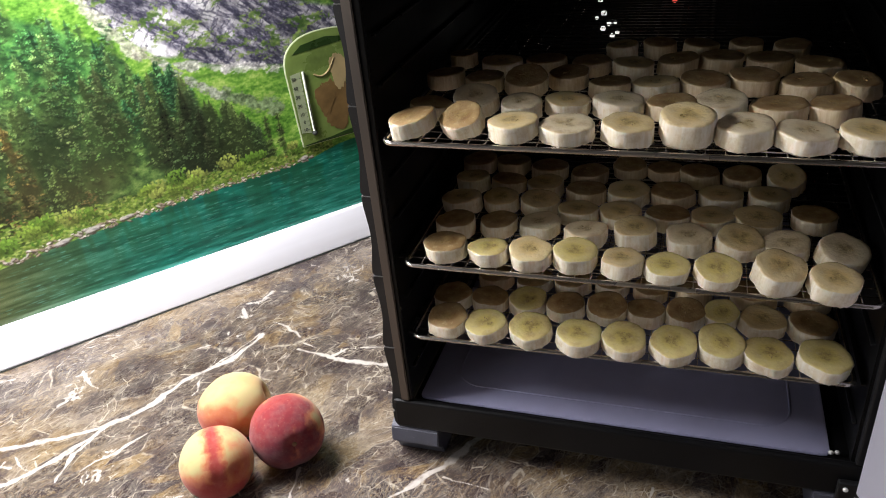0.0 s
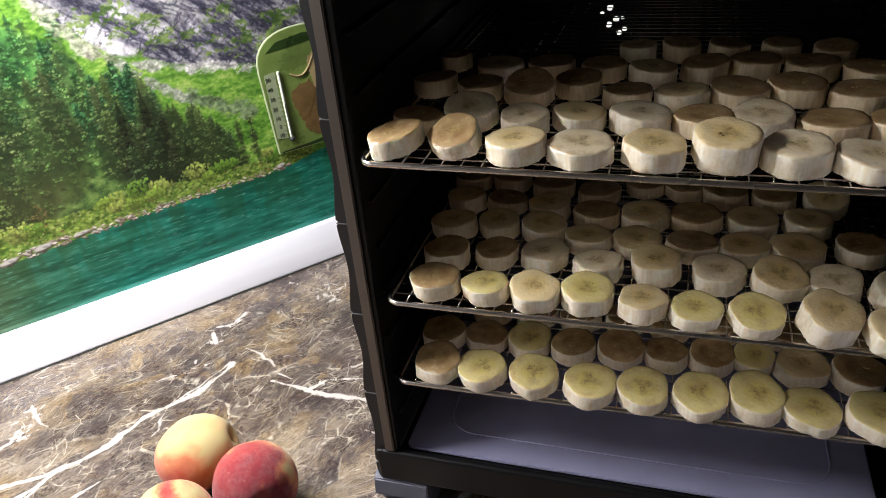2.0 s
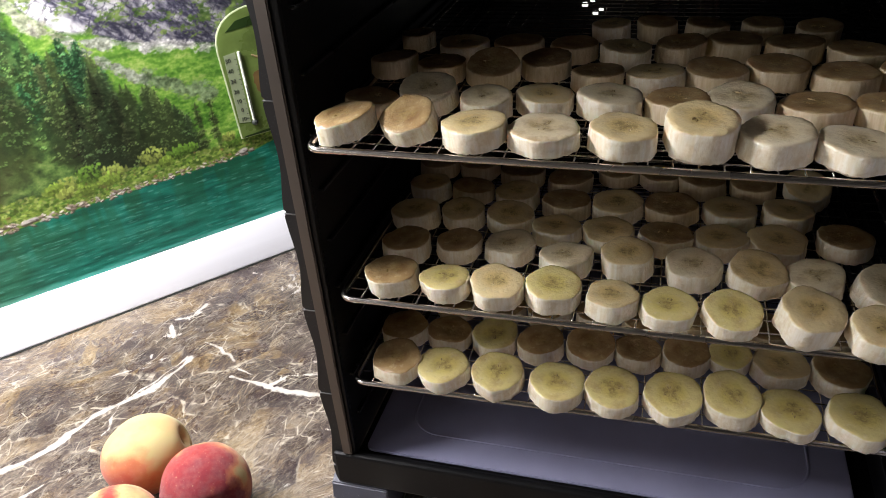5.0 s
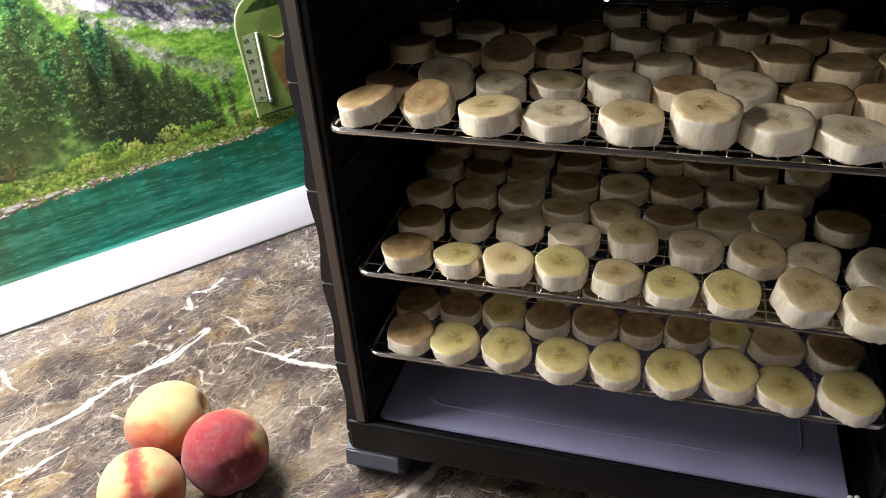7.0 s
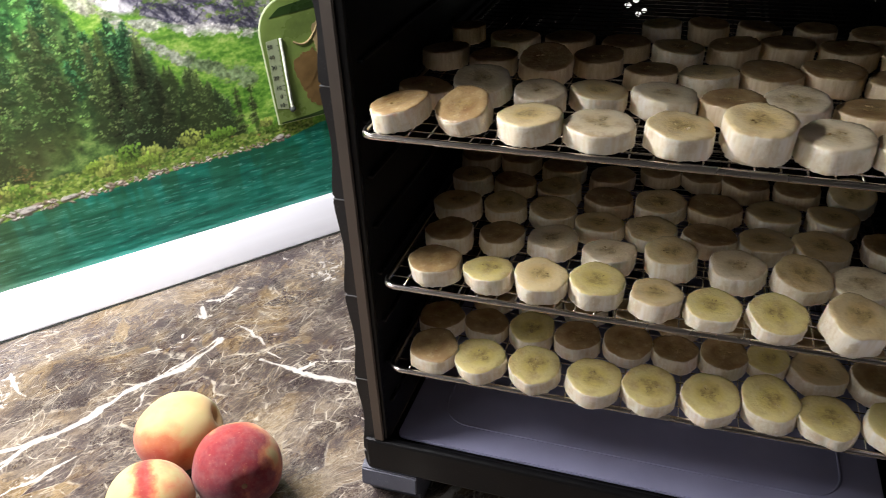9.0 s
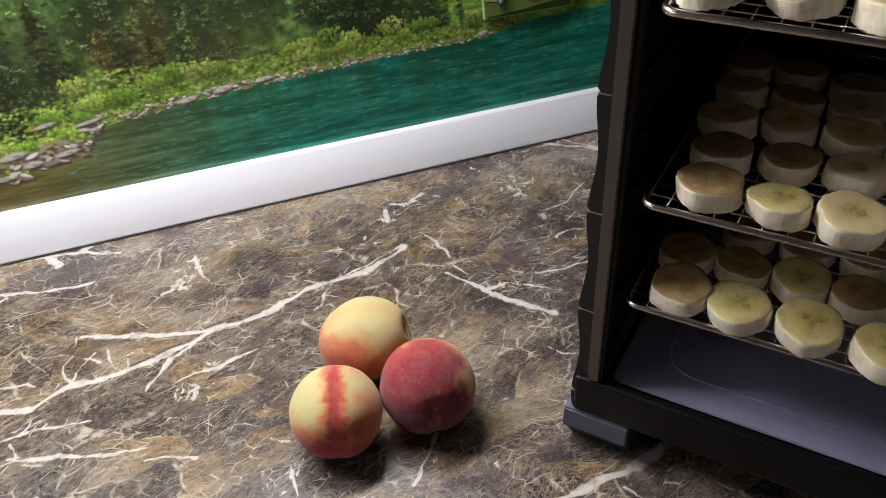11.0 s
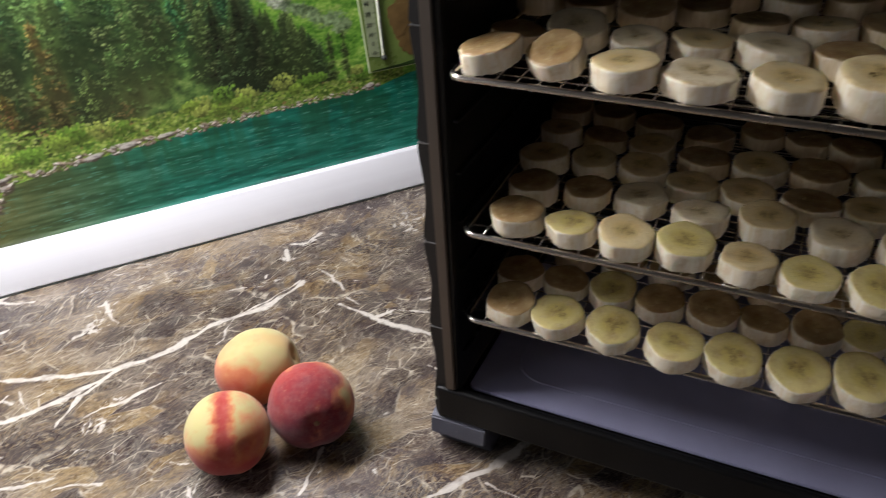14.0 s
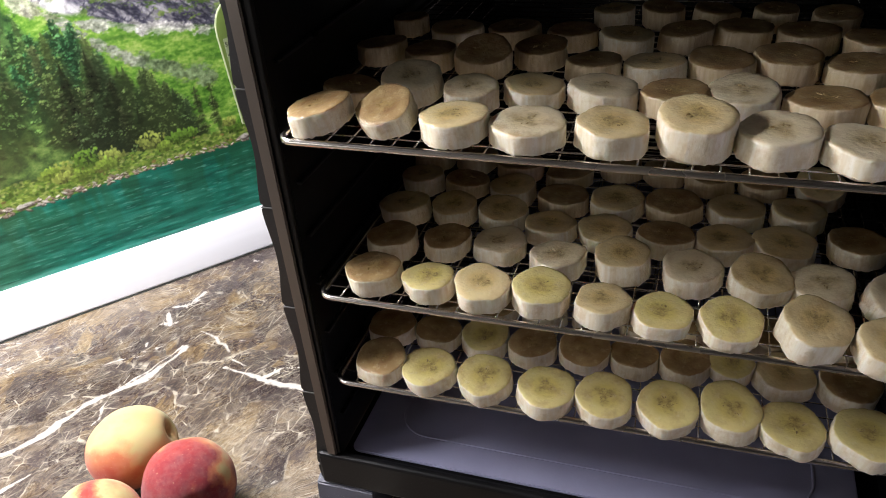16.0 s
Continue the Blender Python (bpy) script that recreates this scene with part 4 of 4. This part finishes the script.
# the door, swung wide open on its hinge side
door = new("door")
door.parent = dryer
door.matrix_local = pose(0.3225, -0.0045, 0, 0, 0, -65.5)
dw = 0.338
me = block(0.0, dw, 0.0020, 0.0170, 0.040, 0.452, 0.002)
part("door_frame", me, MAT_BLACK, door)
part("door_liner", block(0.0030, dw - 0.004, -0.0006, 0.0030, 0.0425, 0.448, 0.0012), MAT_DOOR, door, "pale grey inner face")
part("hinge", block(0.3115, 0.3310, -0.0075, -0.0025, 0.0300, 0.0505, 0.0012), MAT_BLACK, dryer)
for sx, sy, sz in ((0.3165, -0.0082, 0.0455), (0.3245, -0.0082, 0.0375), (0.3070, 0.0105, 0.0610), (0.3110, 0.0112, 0.0612)):
    s = part("screw", dome(0.0019, 0.0015), MAT_CHROME, dryer, "bright hinge screw")
    s.matrix_local = pose(sx, sy, sz, 90)
    smooth(s)

# ---- wire trays ----
TW, TD, PITCH = 0.310, 0.402, 0.0109
WIRE_IN = bpy.data.meshes.new("wire")
bm = tube([(0, 0.0008, 0), (0, TD - 0.0008, 0)], 0.00043, 6)
bm.to_mesh(WIRE_IN)
bm.free()
WIRE_ACROSS = bpy.data.meshes.new("wire")
bm = tube([(0.0008, 0, 0), (TW - 0.0008, 0, 0)], 0.00043, 6)
bm.to_mesh(WIRE_ACROSS)
bm.free()
for w in (WIRE_IN, WIRE_ACROSS):
    w.materials.append(MAT_STEEL)
    for p in w.polygons:
        p.use_smooth = True
TRAYS = {1: (0.0035, -0.0146, 0.2965, -0.3), 2: (0.0040, -0.0050, 0.1982, 0.0), 3: (0.0008, 0.0012, 0.1290, 0.6)}
tray_labels = {1: "upper steel wire tray covered with thick banana slices", 2: "middle steel wire tray covered with banana slices",
               3: "lower steel wire tray covered with banana slices"}
for key, (tx, ty, tz, turn) in TRAYS.items():
    tray = holder("wire_tray", BOX @ pose(tx, ty, tz, 0, 0, turn), tray_labels[key], "tray", "wire trays in the dehydrator")
    smooth(part("rim", tube([(a, b, -0.0012) for a, b in rounded(TW, TD, 0.007)], 0.0018, 10, True), MAT_STEEL, tray, "polished steel rim bar"), 60)
    for i in range(1, int(TW / PITCH)):
        w = new("wire", WIRE_IN)
        w.parent, w.location = tray, (i * TW / int(TW / PITCH), 0, -0.0022)
    for i in range(1, int(TD / PITCH) + 1):
        w = new("wire", WIRE_ACROSS)
        w.parent, w.location = tray, (0, i * TD / (int(TD / PITCH) + 1), -0.0012)


# ---- banana slices ----
def slice_mesh(seed, material):
    """A slice of unit radius and unit height that is scaled to size: a wavy round with soft arrises, a slightly domed top and a fibrous side."""
    g = random.Random(seed)
    a3, a5, p3, p5 = g.uniform(0.008, 0.035), g.uniform(0.014, 0.034), g.uniform(0, 6.28), g.uniform(0, 6.28)
    skew = (g.uniform(-0.08, 0.08), g.uniform(-0.08, 0.08))
    cut = (g.uniform(-0.09, 0.09), g.uniform(-0.09, 0.09))
    nick, deep = g.uniform(0, 6.28), g.uniform(0.0, 0.07)
    n = 52
    rib = [0.012 * math.sin(7 * 6.283 * i / n + p5) * math.sin(2 * 6.283 * i / n + p3) + g.choice((-0.022, -0.008, 0.0, 0.0, 0.0, 0.006)) + g.uniform(-0.005, 0.005) for i in range(n)]
    rings = [(0.93, 0.0), (0.985, 0.06), (1.0, 0.14), (0.99, 0.38), (1.0, 0.62), (0.995, 0.86), (0.975, 0.95), (0.93, 0.985), (0.80, 1.0), (0.5, 0.992), (0.22, 0.975)]
    bm = bmesh.new()
    made = []
    for q, z in rings:
        ring = []
        rag = 0.016 if 0.8 < z < 1.0 and q > 0.9 else 0.022 if z < 0.1 else 0.005
        for i in range(n):
            a = 2 * math.pi * i / n
            r = q * (1 + g.uniform(-rag, rag)) * (1 + a3 * math.cos(3 * a + p3) + a5 * math.cos(5 * a + p5) + (rib[i] * (0.6 + 0.8 * g.random()) if 0.02 < z < 0.93 else rib[i] * 0.5) * (q > 0.85) - deep * math.exp(-(((a - nick + math.pi) % (2 * math.pi) - math.pi) / 0.22) ** 2) * (z < 0.9))
            lift = g.uniform(-0.022, 0.022) if z > 0.8 and q > 0.9 else g.uniform(-0.004, 0.004) if z > 0.8 else g.uniform(0.0, 0.09) if z < 0.1 else 0.0
            ring.append(bm.verts.new((0.0157 * (r * math.cos(a) + skew[0] * z), 0.0157 * (r * math.sin(a) + skew[1] * z), 0.0118 * (z * (1 + cut[0] * math.cos(a) * q + cut[1] * math.sin(a) * q) + lift))))
        made.append(ring)
    for a, b in zip(made, made[1:]):
        for i in range(n):
            bm.faces.new((a[i], a[(i + 1) % n], b[(i + 1) % n], b[i]))
    bm.faces.new(made[0][::-1])
    bm.faces.new(made[-1])
    bmesh.ops.recalc_face_normals(bm, faces=bm.faces[:])
    me = bpy.data.meshes.new("banana_slice")
    bm.to_mesh(me)
    bm.free()
    me.materials.append(material)
    for p in me.polygons:
        p.use_smooth = True
    return me


def seed_mesh(seed):
    """The dark flecks of a slice's core: small flat spindles that radiate from the middle in three loose bunches."""
    g = random.Random(seed)
    bm = bmesh.new()
    for arm in range(3):
        base = arm * 2.094 + g.uniform(-0.3, 0.3)
        for _ in range(g.randint(2, 4)):
            a = base + g.uniform(-0.38, 0.38)
            r0, ln, w = g.uniform(0.0012, 0.0040), g.uniform(0.0012, 0.0032), g.uniform(0.00025, 0.0006)
            d, s = Vector((math.cos(a), math.sin(a), 0)), Vector((-math.sin(a), math.cos(a), 0))
            ring = [d * r0, d * (r0 + ln * 0.35) + s * w, d * (r0 + ln * 0.7) + s * w * 0.8, d * (r0 + ln), d * (r0 + ln * 0.65) - s * w, d * (r0 + ln * 0.3) - s * w * 0.7]
            low = [bm.verts.new(p + Vector((0, 0, 0.0112))) for p in ring]
            mid = bm.verts.new(d * (r0 + ln * 0.5) + Vector((0, 0, 0.01195)))
            for p, q in zip(low, low[1:] + low[:1]):
                bm.faces.new((p, q, mid))
    bmesh.ops.recalc_face_normals(bm, faces=bm.faces[:])
    me = bpy.data.meshes.new("seed_core")
    bm.to_mesh(me)
    bm.free()
    me.materials.append(MAT_SEED)
    return me


SEEDS = [seed_mesh(90 + i) for i in range(6)]
SLICES = [[slice_mesh(10 * k + i, FLESH[k]) for i in range(7)] for k in range(5)]
pick = random.Random(5)
SLICE_LABEL = ("thick cream banana slice drying on the upper wire tray", "yellowish banana slice drying on the middle wire tray", "yellowish banana slice drying on the lower wire tray")


def slice_row(key, kinds, row, thick=(), leaning=(), amber_shaded=()):
    """One row of slices on a tray: x, y and radius of each. thick: {index: height}; leaning: {index: (rx, ry)}."""
    thick, leaning = dict(thick), dict(leaning)
    for i, (x, y, r) in enumerate(row):
        h = thick.get(i, pick.uniform(0.0106, 0.0126))
        kind = 3 if i in amber_shaded else pick.choice(kinds)
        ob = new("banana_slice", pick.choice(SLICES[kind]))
        rx, ry = leaning.get(i, (pick.uniform(-2, 2), pick.uniform(-2, 2)))
        lift = 0.5 * r * (abs(math.sin(radians(rx))) + abs(math.sin(radians(ry)))) * 1.25
        squash = pick.uniform(0.96, 1.05)
        ob.matrix_world = BOX @ pose(x, y, TRAYS[key][2] - 0.0006 + lift, rx, ry, 0) @ pose(0, 0, 0, 0, 0, pick.uniform(0, 360)) @ Matrix.Diagonal((r / 0.0157 * squash, r / 0.0157 / squash, h / 0.0118, 1))
        core = new("seed_core", pick.choice(SEEDS))
        core.parent = ob
        tagged(ob, SLICE_LABEL[key - 1], "banana slice", "banana slices on the trays")


# left-hand and back slices take browner flesh, partly painting the shade there
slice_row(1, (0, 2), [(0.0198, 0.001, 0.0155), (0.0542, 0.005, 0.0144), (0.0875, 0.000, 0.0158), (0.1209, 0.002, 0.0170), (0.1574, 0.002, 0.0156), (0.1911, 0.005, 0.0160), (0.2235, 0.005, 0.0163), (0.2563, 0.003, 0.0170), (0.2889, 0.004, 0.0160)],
          thick={5: 0.0170, 6: 0.0126, 4: 0.0126}, leaning={0: (5, -8), 1: (20, -8), 2: (4, -6), 5: (7, 2), 6: (5, 0)}, amber_shaded=(0, 1))
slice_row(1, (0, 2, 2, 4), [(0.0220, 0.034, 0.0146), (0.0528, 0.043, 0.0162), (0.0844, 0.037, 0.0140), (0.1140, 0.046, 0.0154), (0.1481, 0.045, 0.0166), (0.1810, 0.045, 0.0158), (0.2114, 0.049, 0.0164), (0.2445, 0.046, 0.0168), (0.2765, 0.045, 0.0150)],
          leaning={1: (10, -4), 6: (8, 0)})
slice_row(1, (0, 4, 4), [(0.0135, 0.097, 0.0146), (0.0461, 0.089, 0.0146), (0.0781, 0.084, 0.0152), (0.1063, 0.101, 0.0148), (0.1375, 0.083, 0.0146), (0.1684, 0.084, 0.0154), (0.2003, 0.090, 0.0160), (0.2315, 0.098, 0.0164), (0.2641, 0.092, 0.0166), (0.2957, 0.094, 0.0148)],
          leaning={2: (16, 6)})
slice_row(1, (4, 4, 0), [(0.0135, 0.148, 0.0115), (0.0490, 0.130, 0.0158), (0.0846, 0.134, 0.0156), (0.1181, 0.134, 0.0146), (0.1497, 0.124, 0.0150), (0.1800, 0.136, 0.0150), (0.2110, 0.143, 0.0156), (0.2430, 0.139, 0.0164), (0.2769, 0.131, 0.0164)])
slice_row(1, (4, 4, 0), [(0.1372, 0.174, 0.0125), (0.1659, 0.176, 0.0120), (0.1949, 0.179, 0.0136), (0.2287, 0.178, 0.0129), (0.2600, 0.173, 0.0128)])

slice_row(2, (0, 1), [(0.0321, 0.012, 0.0154), (0.0639, 0.012, 0.0146), (0.0937, 0.011, 0.0149), (0.1243, 0.013, 0.0153), (0.1556, 0.010, 0.0142), (0.1849, 0.009, 0.0146), (0.2171, 0.009, 0.0154), (0.2530, 0.009, 0.0167), (0.2845, 0.002, 0.0156)],
          thick={0: 0.0122, 5: 0.0090, 6: 0.0100, 7: 0.0156, 8: 0.0130, 2: 0.0128, 3: 0.0126}, leaning={2: (9, 0), 3: (7, 0), 5: (6, 2), 6: (7, 2), 7: (8, 6), 8: (6, 8)}, amber_shaded=(0,))
slice_row(2, (0, 2), [(0.0290, 0.046, 0.0152), (0.0601, 0.052, 0.0146), (0.0914, 0.055, 0.0155), (0.1267, 0.046, 0.0158), (0.1622, 0.050, 0.0156), (0.1982, 0.047, 0.0156), (0.2310, 0.047, 0.0158), (0.2617, 0.047, 0.0154), (0.2930, 0.040, 0.0165)],
          thick={4: 0.0140, 5: 0.0128}, leaning={8: (5, 8), 6: (6, 6)}, amber_shaded=(0, 1))
slice_row(2, (0, 0, 3), [(0.0235, 0.085, 0.0158), (0.0544, 0.089, 0.0144), (0.0855, 0.088, 0.0153), (0.1167, 0.079, 0.0150), (0.1488, 0.080, 0.0154), (0.1810, 0.079, 0.0156), (0.2127, 0.081, 0.0160), (0.2455, 0.083, 0.0163), (0.2828, 0.092, 0.0160)])
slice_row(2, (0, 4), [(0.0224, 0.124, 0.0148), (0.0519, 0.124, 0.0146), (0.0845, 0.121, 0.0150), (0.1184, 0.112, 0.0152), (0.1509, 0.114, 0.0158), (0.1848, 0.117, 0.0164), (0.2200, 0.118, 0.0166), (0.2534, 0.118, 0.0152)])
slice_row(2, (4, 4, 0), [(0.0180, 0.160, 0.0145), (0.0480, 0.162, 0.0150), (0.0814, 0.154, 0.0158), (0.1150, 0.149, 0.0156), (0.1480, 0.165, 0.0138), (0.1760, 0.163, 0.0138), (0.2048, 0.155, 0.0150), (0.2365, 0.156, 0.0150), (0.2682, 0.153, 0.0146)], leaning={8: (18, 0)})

slice_row(3, (1,), [(0.0255, 0.016, 0.0154), (0.0576, 0.016, 0.0161), (0.0914, 0.016, 0.0162), (0.1265, 0.013, 0.0166), (0.1598, 0.015, 0.0163), (0.1931, 0.017, 0.0169), (0.2261, 0.019, 0.0166), (0.2568, 0.016, 0.0168), (0.2910, 0.017, 0.0174)],
          thick={6: 0.0135, 7: 0.0100}, leaning={0: (7, 0), 1: (8, 0), 2: (9, 0), 3: (6, 2), 4: (8, 2), 5: (9, 0), 6: (8, 2), 7: (4, 5), 8: (6, 7)}, amber_shaded=(0,))
slice_row(3, (0, 1), [(0.0202, 0.050, 0.0158), (0.0513, 0.051, 0.0147), (0.0818, 0.051, 0.0152), (0.1118, 0.051, 0.0152), (0.1423, 0.054, 0.0156), (0.1722, 0.053, 0.0140), (0.2001, 0.056, 0.0150), (0.2266, 0.060, 0.0126), (0.2541, 0.056, 0.0162), (0.2873, 0.056, 0.0170)],
          leaning={7: (16, 0), 4: (9, 3)}, amber_shaded=(0, 1, 3, 4, 5, 6, 9))
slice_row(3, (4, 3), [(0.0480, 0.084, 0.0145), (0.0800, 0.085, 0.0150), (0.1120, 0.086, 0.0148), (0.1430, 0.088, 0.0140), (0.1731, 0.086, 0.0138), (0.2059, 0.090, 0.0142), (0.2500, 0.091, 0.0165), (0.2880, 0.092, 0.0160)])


# ---- peaches ----
def aim(m, x, y, z):
    """A direction of the room in the fruit's own frame."""
    return tuple(m.to_3x3().inverted() @ Vector((x, y, z)))


def peach(m, radius, tall, skin, label, seed, dent=0.12):
    g = random.Random(seed)
    off = Vector((g.uniform(0, 9), g.uniform(0, 9), g.uniform(0, 9)))
    bm = bmesh.new()
    bmesh.ops.create_uvsphere(bm, u_segments=56, v_segments=36, radius=1.0)
    for v in bm.verts:
        d = v.co.normalized()
        polar, around = math.acos(max(-1, min(1, d.z))), math.atan2(d.x, -d.y)
        seam = math.exp(-(around / 0.16) ** 2) * math.sin(polar) ** 0.7
        r = 1 - 0.035 * seam - dent * math.exp(-(polar / 0.20) ** 2) + 0.025 * math.exp(-((math.pi - polar) / 0.22) ** 2)
        r += 0.03 * noise.noise(d * 1.3 + off) + 0.006 * noise.noise(d * 5 + off)
        v.co = Vector((d.x * r * radius, d.y * r * radius, d.z * r * radius * tall))
    ob = part("peach", bm, skin, None)
    ob.matrix_world = m
    smooth(ob, 180)
    scar = part("stem_scar", dome(0.0022, 0.0008, 10), MAT_SCAR, ob, "dry tan stem scar")
    scar.location = (0.0004, 0, radius * tall * (0.998 - dent))
    low = min((m @ v.co).z for v in ob.data.vertices)
    ob.matrix_world = Matrix.Translation((0, 0, 0.0002 - low)) @ m
    return tagged(ob, label, "peach", "peaches on the worktop")


P_STRAW, P_STREAK, P_RED = pose(-0.2220, -0.2655, 0.03, 72, 0, 70), pose(-0.2583, -0.3232, 0.03, 14, 184, -14), pose(-0.1968, -0.3262, 0.03, 75, 0, -8)
peach(P_STRAW, 0.0298, 1.12, peach_skin("peach_skin_straw", aim(P_STRAW, -0.5, -0.45, -0.75), 0.28, 1.0, 0.15, (0.48, 0.11, 0.045)), "straw-yellow peach with a faint orange blush on the worktop", 3, 0.30)
peach(P_STREAK, 0.0302, 0.98, peach_skin("peach_skin_striped", aim(P_STREAK, 0.05, -0.6, -0.85), 0.30, 0.92, 0.95, (0.38, 0.040, 0.045)), "yellow peach with a red streak along its seam", 8)
# the red peach turns deeper toward its front and underside
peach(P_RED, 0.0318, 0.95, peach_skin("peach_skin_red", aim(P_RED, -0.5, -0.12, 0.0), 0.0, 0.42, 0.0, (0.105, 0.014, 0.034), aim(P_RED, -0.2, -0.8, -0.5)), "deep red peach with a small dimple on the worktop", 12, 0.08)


# a curled leaf tip on the worktop
def leaf_tip():
    bm = bmesh.new()
    rows = []
    for i in range(9):
        t = i / 8
        w = 0.0035 * math.sin(math.pi * min(1, 0.15 + 0.85 * (1 - t))) + 0.0004
        c = Vector((-0.030 + 0.030 * t, 0.014 * t * t, 0.0015 + 0.010 * t * (1 - 0.25 * t)))
        rows.append([bm.verts.new(c + Vector((0, s * w, abs(s) * 0.001))) for s in (-1, 0, 1)] + [bm.verts.new(c + Vector((0, 0, -0.0008)))])
    for a, b in zip(rows, rows[1:]):
        for p, q in ((0, 1), (1, 2), (2, 3), (3, 0)):
            bm.faces.new((a[p], a[q], b[q], b[p]))
    bm.faces.new(rows[0])
    bm.faces.new(rows[-1][::-1])
    bmesh.ops.recalc_face_normals(bm, faces=bm.faces[:])
    return bm


leaf = part("leaf", leaf_tip(), MAT_LEAF, None)
leaf.location = (-0.4800, -0.2030, 0.0)
smooth(tagged(leaf, "curled pale green leaf tip lying on the worktop", "leaf"))

# ---- the thermometer on the splashback ----
gauge = holder("wall_thermometer", pose(0.0297, -0.0012, 0.1408), "arched picture thermometer with a white scale on the splashback", "thermometer")


def arch(w0, w1, rise, inset, n=18):
    """Half widths at the foot and the shoulder, and the arch's rise over the shoulder height."""
    pts = [(-w0 + inset, inset), (-w1 + inset, 0.092)]
    for i in range(1, n):
        a = math.pi * (1 - i / n)
        c, s = math.cos(a), math.sin(a)
        pts.append(((w1 - inset) * math.copysign(abs(c) ** 0.8, c), 0.092 + (rise - inset) * s ** 0.8))
    pts += [(w1 - inset, 0.092), (w0 - inset, inset)]
    return pts


part("plate", extrude(arch(0.0475, 0.0535, 0.040, 0.0), "y", -0.0030, 0.0, 0.0004), MAT_PLATE, gauge, "pale green plate edge")
part("picture", extrude(arch(0.0475, 0.0535, 0.040, 0.0009), "y", -0.0034, -0.0031), MAT_FIELD, gauge, "green field picture")
part("grass_band", extrude([(-0.044, 0.0012), (0.044, 0.0012), (0.044, 0.010), (0.012, 0.007), (-0.012, 0.004), (-0.044, 0.0025)], "y", -0.0037, -0.00345), MAT_FIELD_DARK, gauge)
part("hedge", extrude([(-0.042, 0.1105), (-0.012, 0.1125), (0.02, 0.115), (0.04, 0.112), (0.04, 0.1175), (0.0, 0.1235), (-0.03, 0.1195)], "y", -0.0037, -0.00345), MAT_FIELD_DARK, gauge)
part("scale_strip", extrude([(-0.0465, 0.018), (-0.0345, 0.016), (-0.0365, 0.090), (-0.0485, 0.0885)], "y", -0.0038, -0.00345), MAT_SCALE, gauge)
shag = random.Random(31)


def shaggy(cx, cz, rx, rz, n=64):
    """A rounded outline with a ragged, fringed edge."""
    pts = []
    for i in range(n):
        a = 2 * math.pi * i / n
        q = 1 + 0.10 * math.sin(3 * a + 0.6) + shag.uniform(-0.11, 0.09)
        pts.append((cx + rx * q * math.cos(a), cz + rz * q * math.sin(a)))
    return pts


part("brown_shape", extrude(shaggy(0.004, 0.044, 0.022, 0.031), "y", -0.0038, -0.00345), MAT_TAWNY, gauge)
part("brown_shape", extrude(shaggy(-0.010, 0.053, 0.013, 0.017, 44), "y", -0.0041, -0.00385), MAT_TAWNY, gauge)
part("straw_shape", extrude(shaggy(0.012, 0.082, 0.011, 0.021, 50), "y", -0.0041, -0.00385), MAT_STRAW, gauge)
smooth(part("pale_arc", tube([(-0.020 + 0.028 * t, -0.0036, 0.084 - 0.010 * math.sin(2.2 * t) + 0.022 * t * t) for t in (i / 9 for i in range(10))], 0.0011, 6), MAT_STRAW, gauge))
glass = part("tube", tube([(-0.0335, -0.0050, 0.090), (-0.0312, -0.0050, 0.017)], 0.0015, 10), MAT_RIM, gauge, "white glass tube")
smooth(glass)
smooth(part("red_column", tube([(-0.0326, -0.0064, 0.055), (-0.0312, -0.0064, 0.020)], 0.0004, 6), MAT_INK, gauge))
bulb = part("bulb", dome(0.0034, 0.0030), MAT_INK, gauge, "dark bulb")
bulb.location = (-0.0309, -0.0052, 0.0152)
smooth(bulb)
for text, x, z in (("50", -0.0452, 0.0828), ("40", -0.0447, 0.0722), ("30", -0.0440, 0.0616), ("20", -0.0432, 0.0506), ("10", -0.0424, 0.0402), ("0", -0.0408, 0.0305), ("10", -0.0412, 0.0208)):
    data = bpy.data.curves.new("numeral", "FONT")
    data.body, data.size, data.align_x, data.align_y, data.extrude = text, 0.0058, "CENTER", "CENTER", 0.0001
    data.materials.append(MAT_INK)
    ob = new("numeral", data)
    ob.parent = gauge
    ob.matrix_local = pose(x, -0.0040, z, 90, 0, 0)
for i in range(13):
    z = 0.0205 + i * 0.0052
    long = 0.0026 if i % 4 == 0 else 0.0015
    tick = part("tick", block(-0.0362 - long + 0.0008 * (1 - i / 24), -0.0362 + 0.0008 * (1 - i / 24), -0.0040, -0.00382, z, z + 0.0004), MAT_INK, gauge)
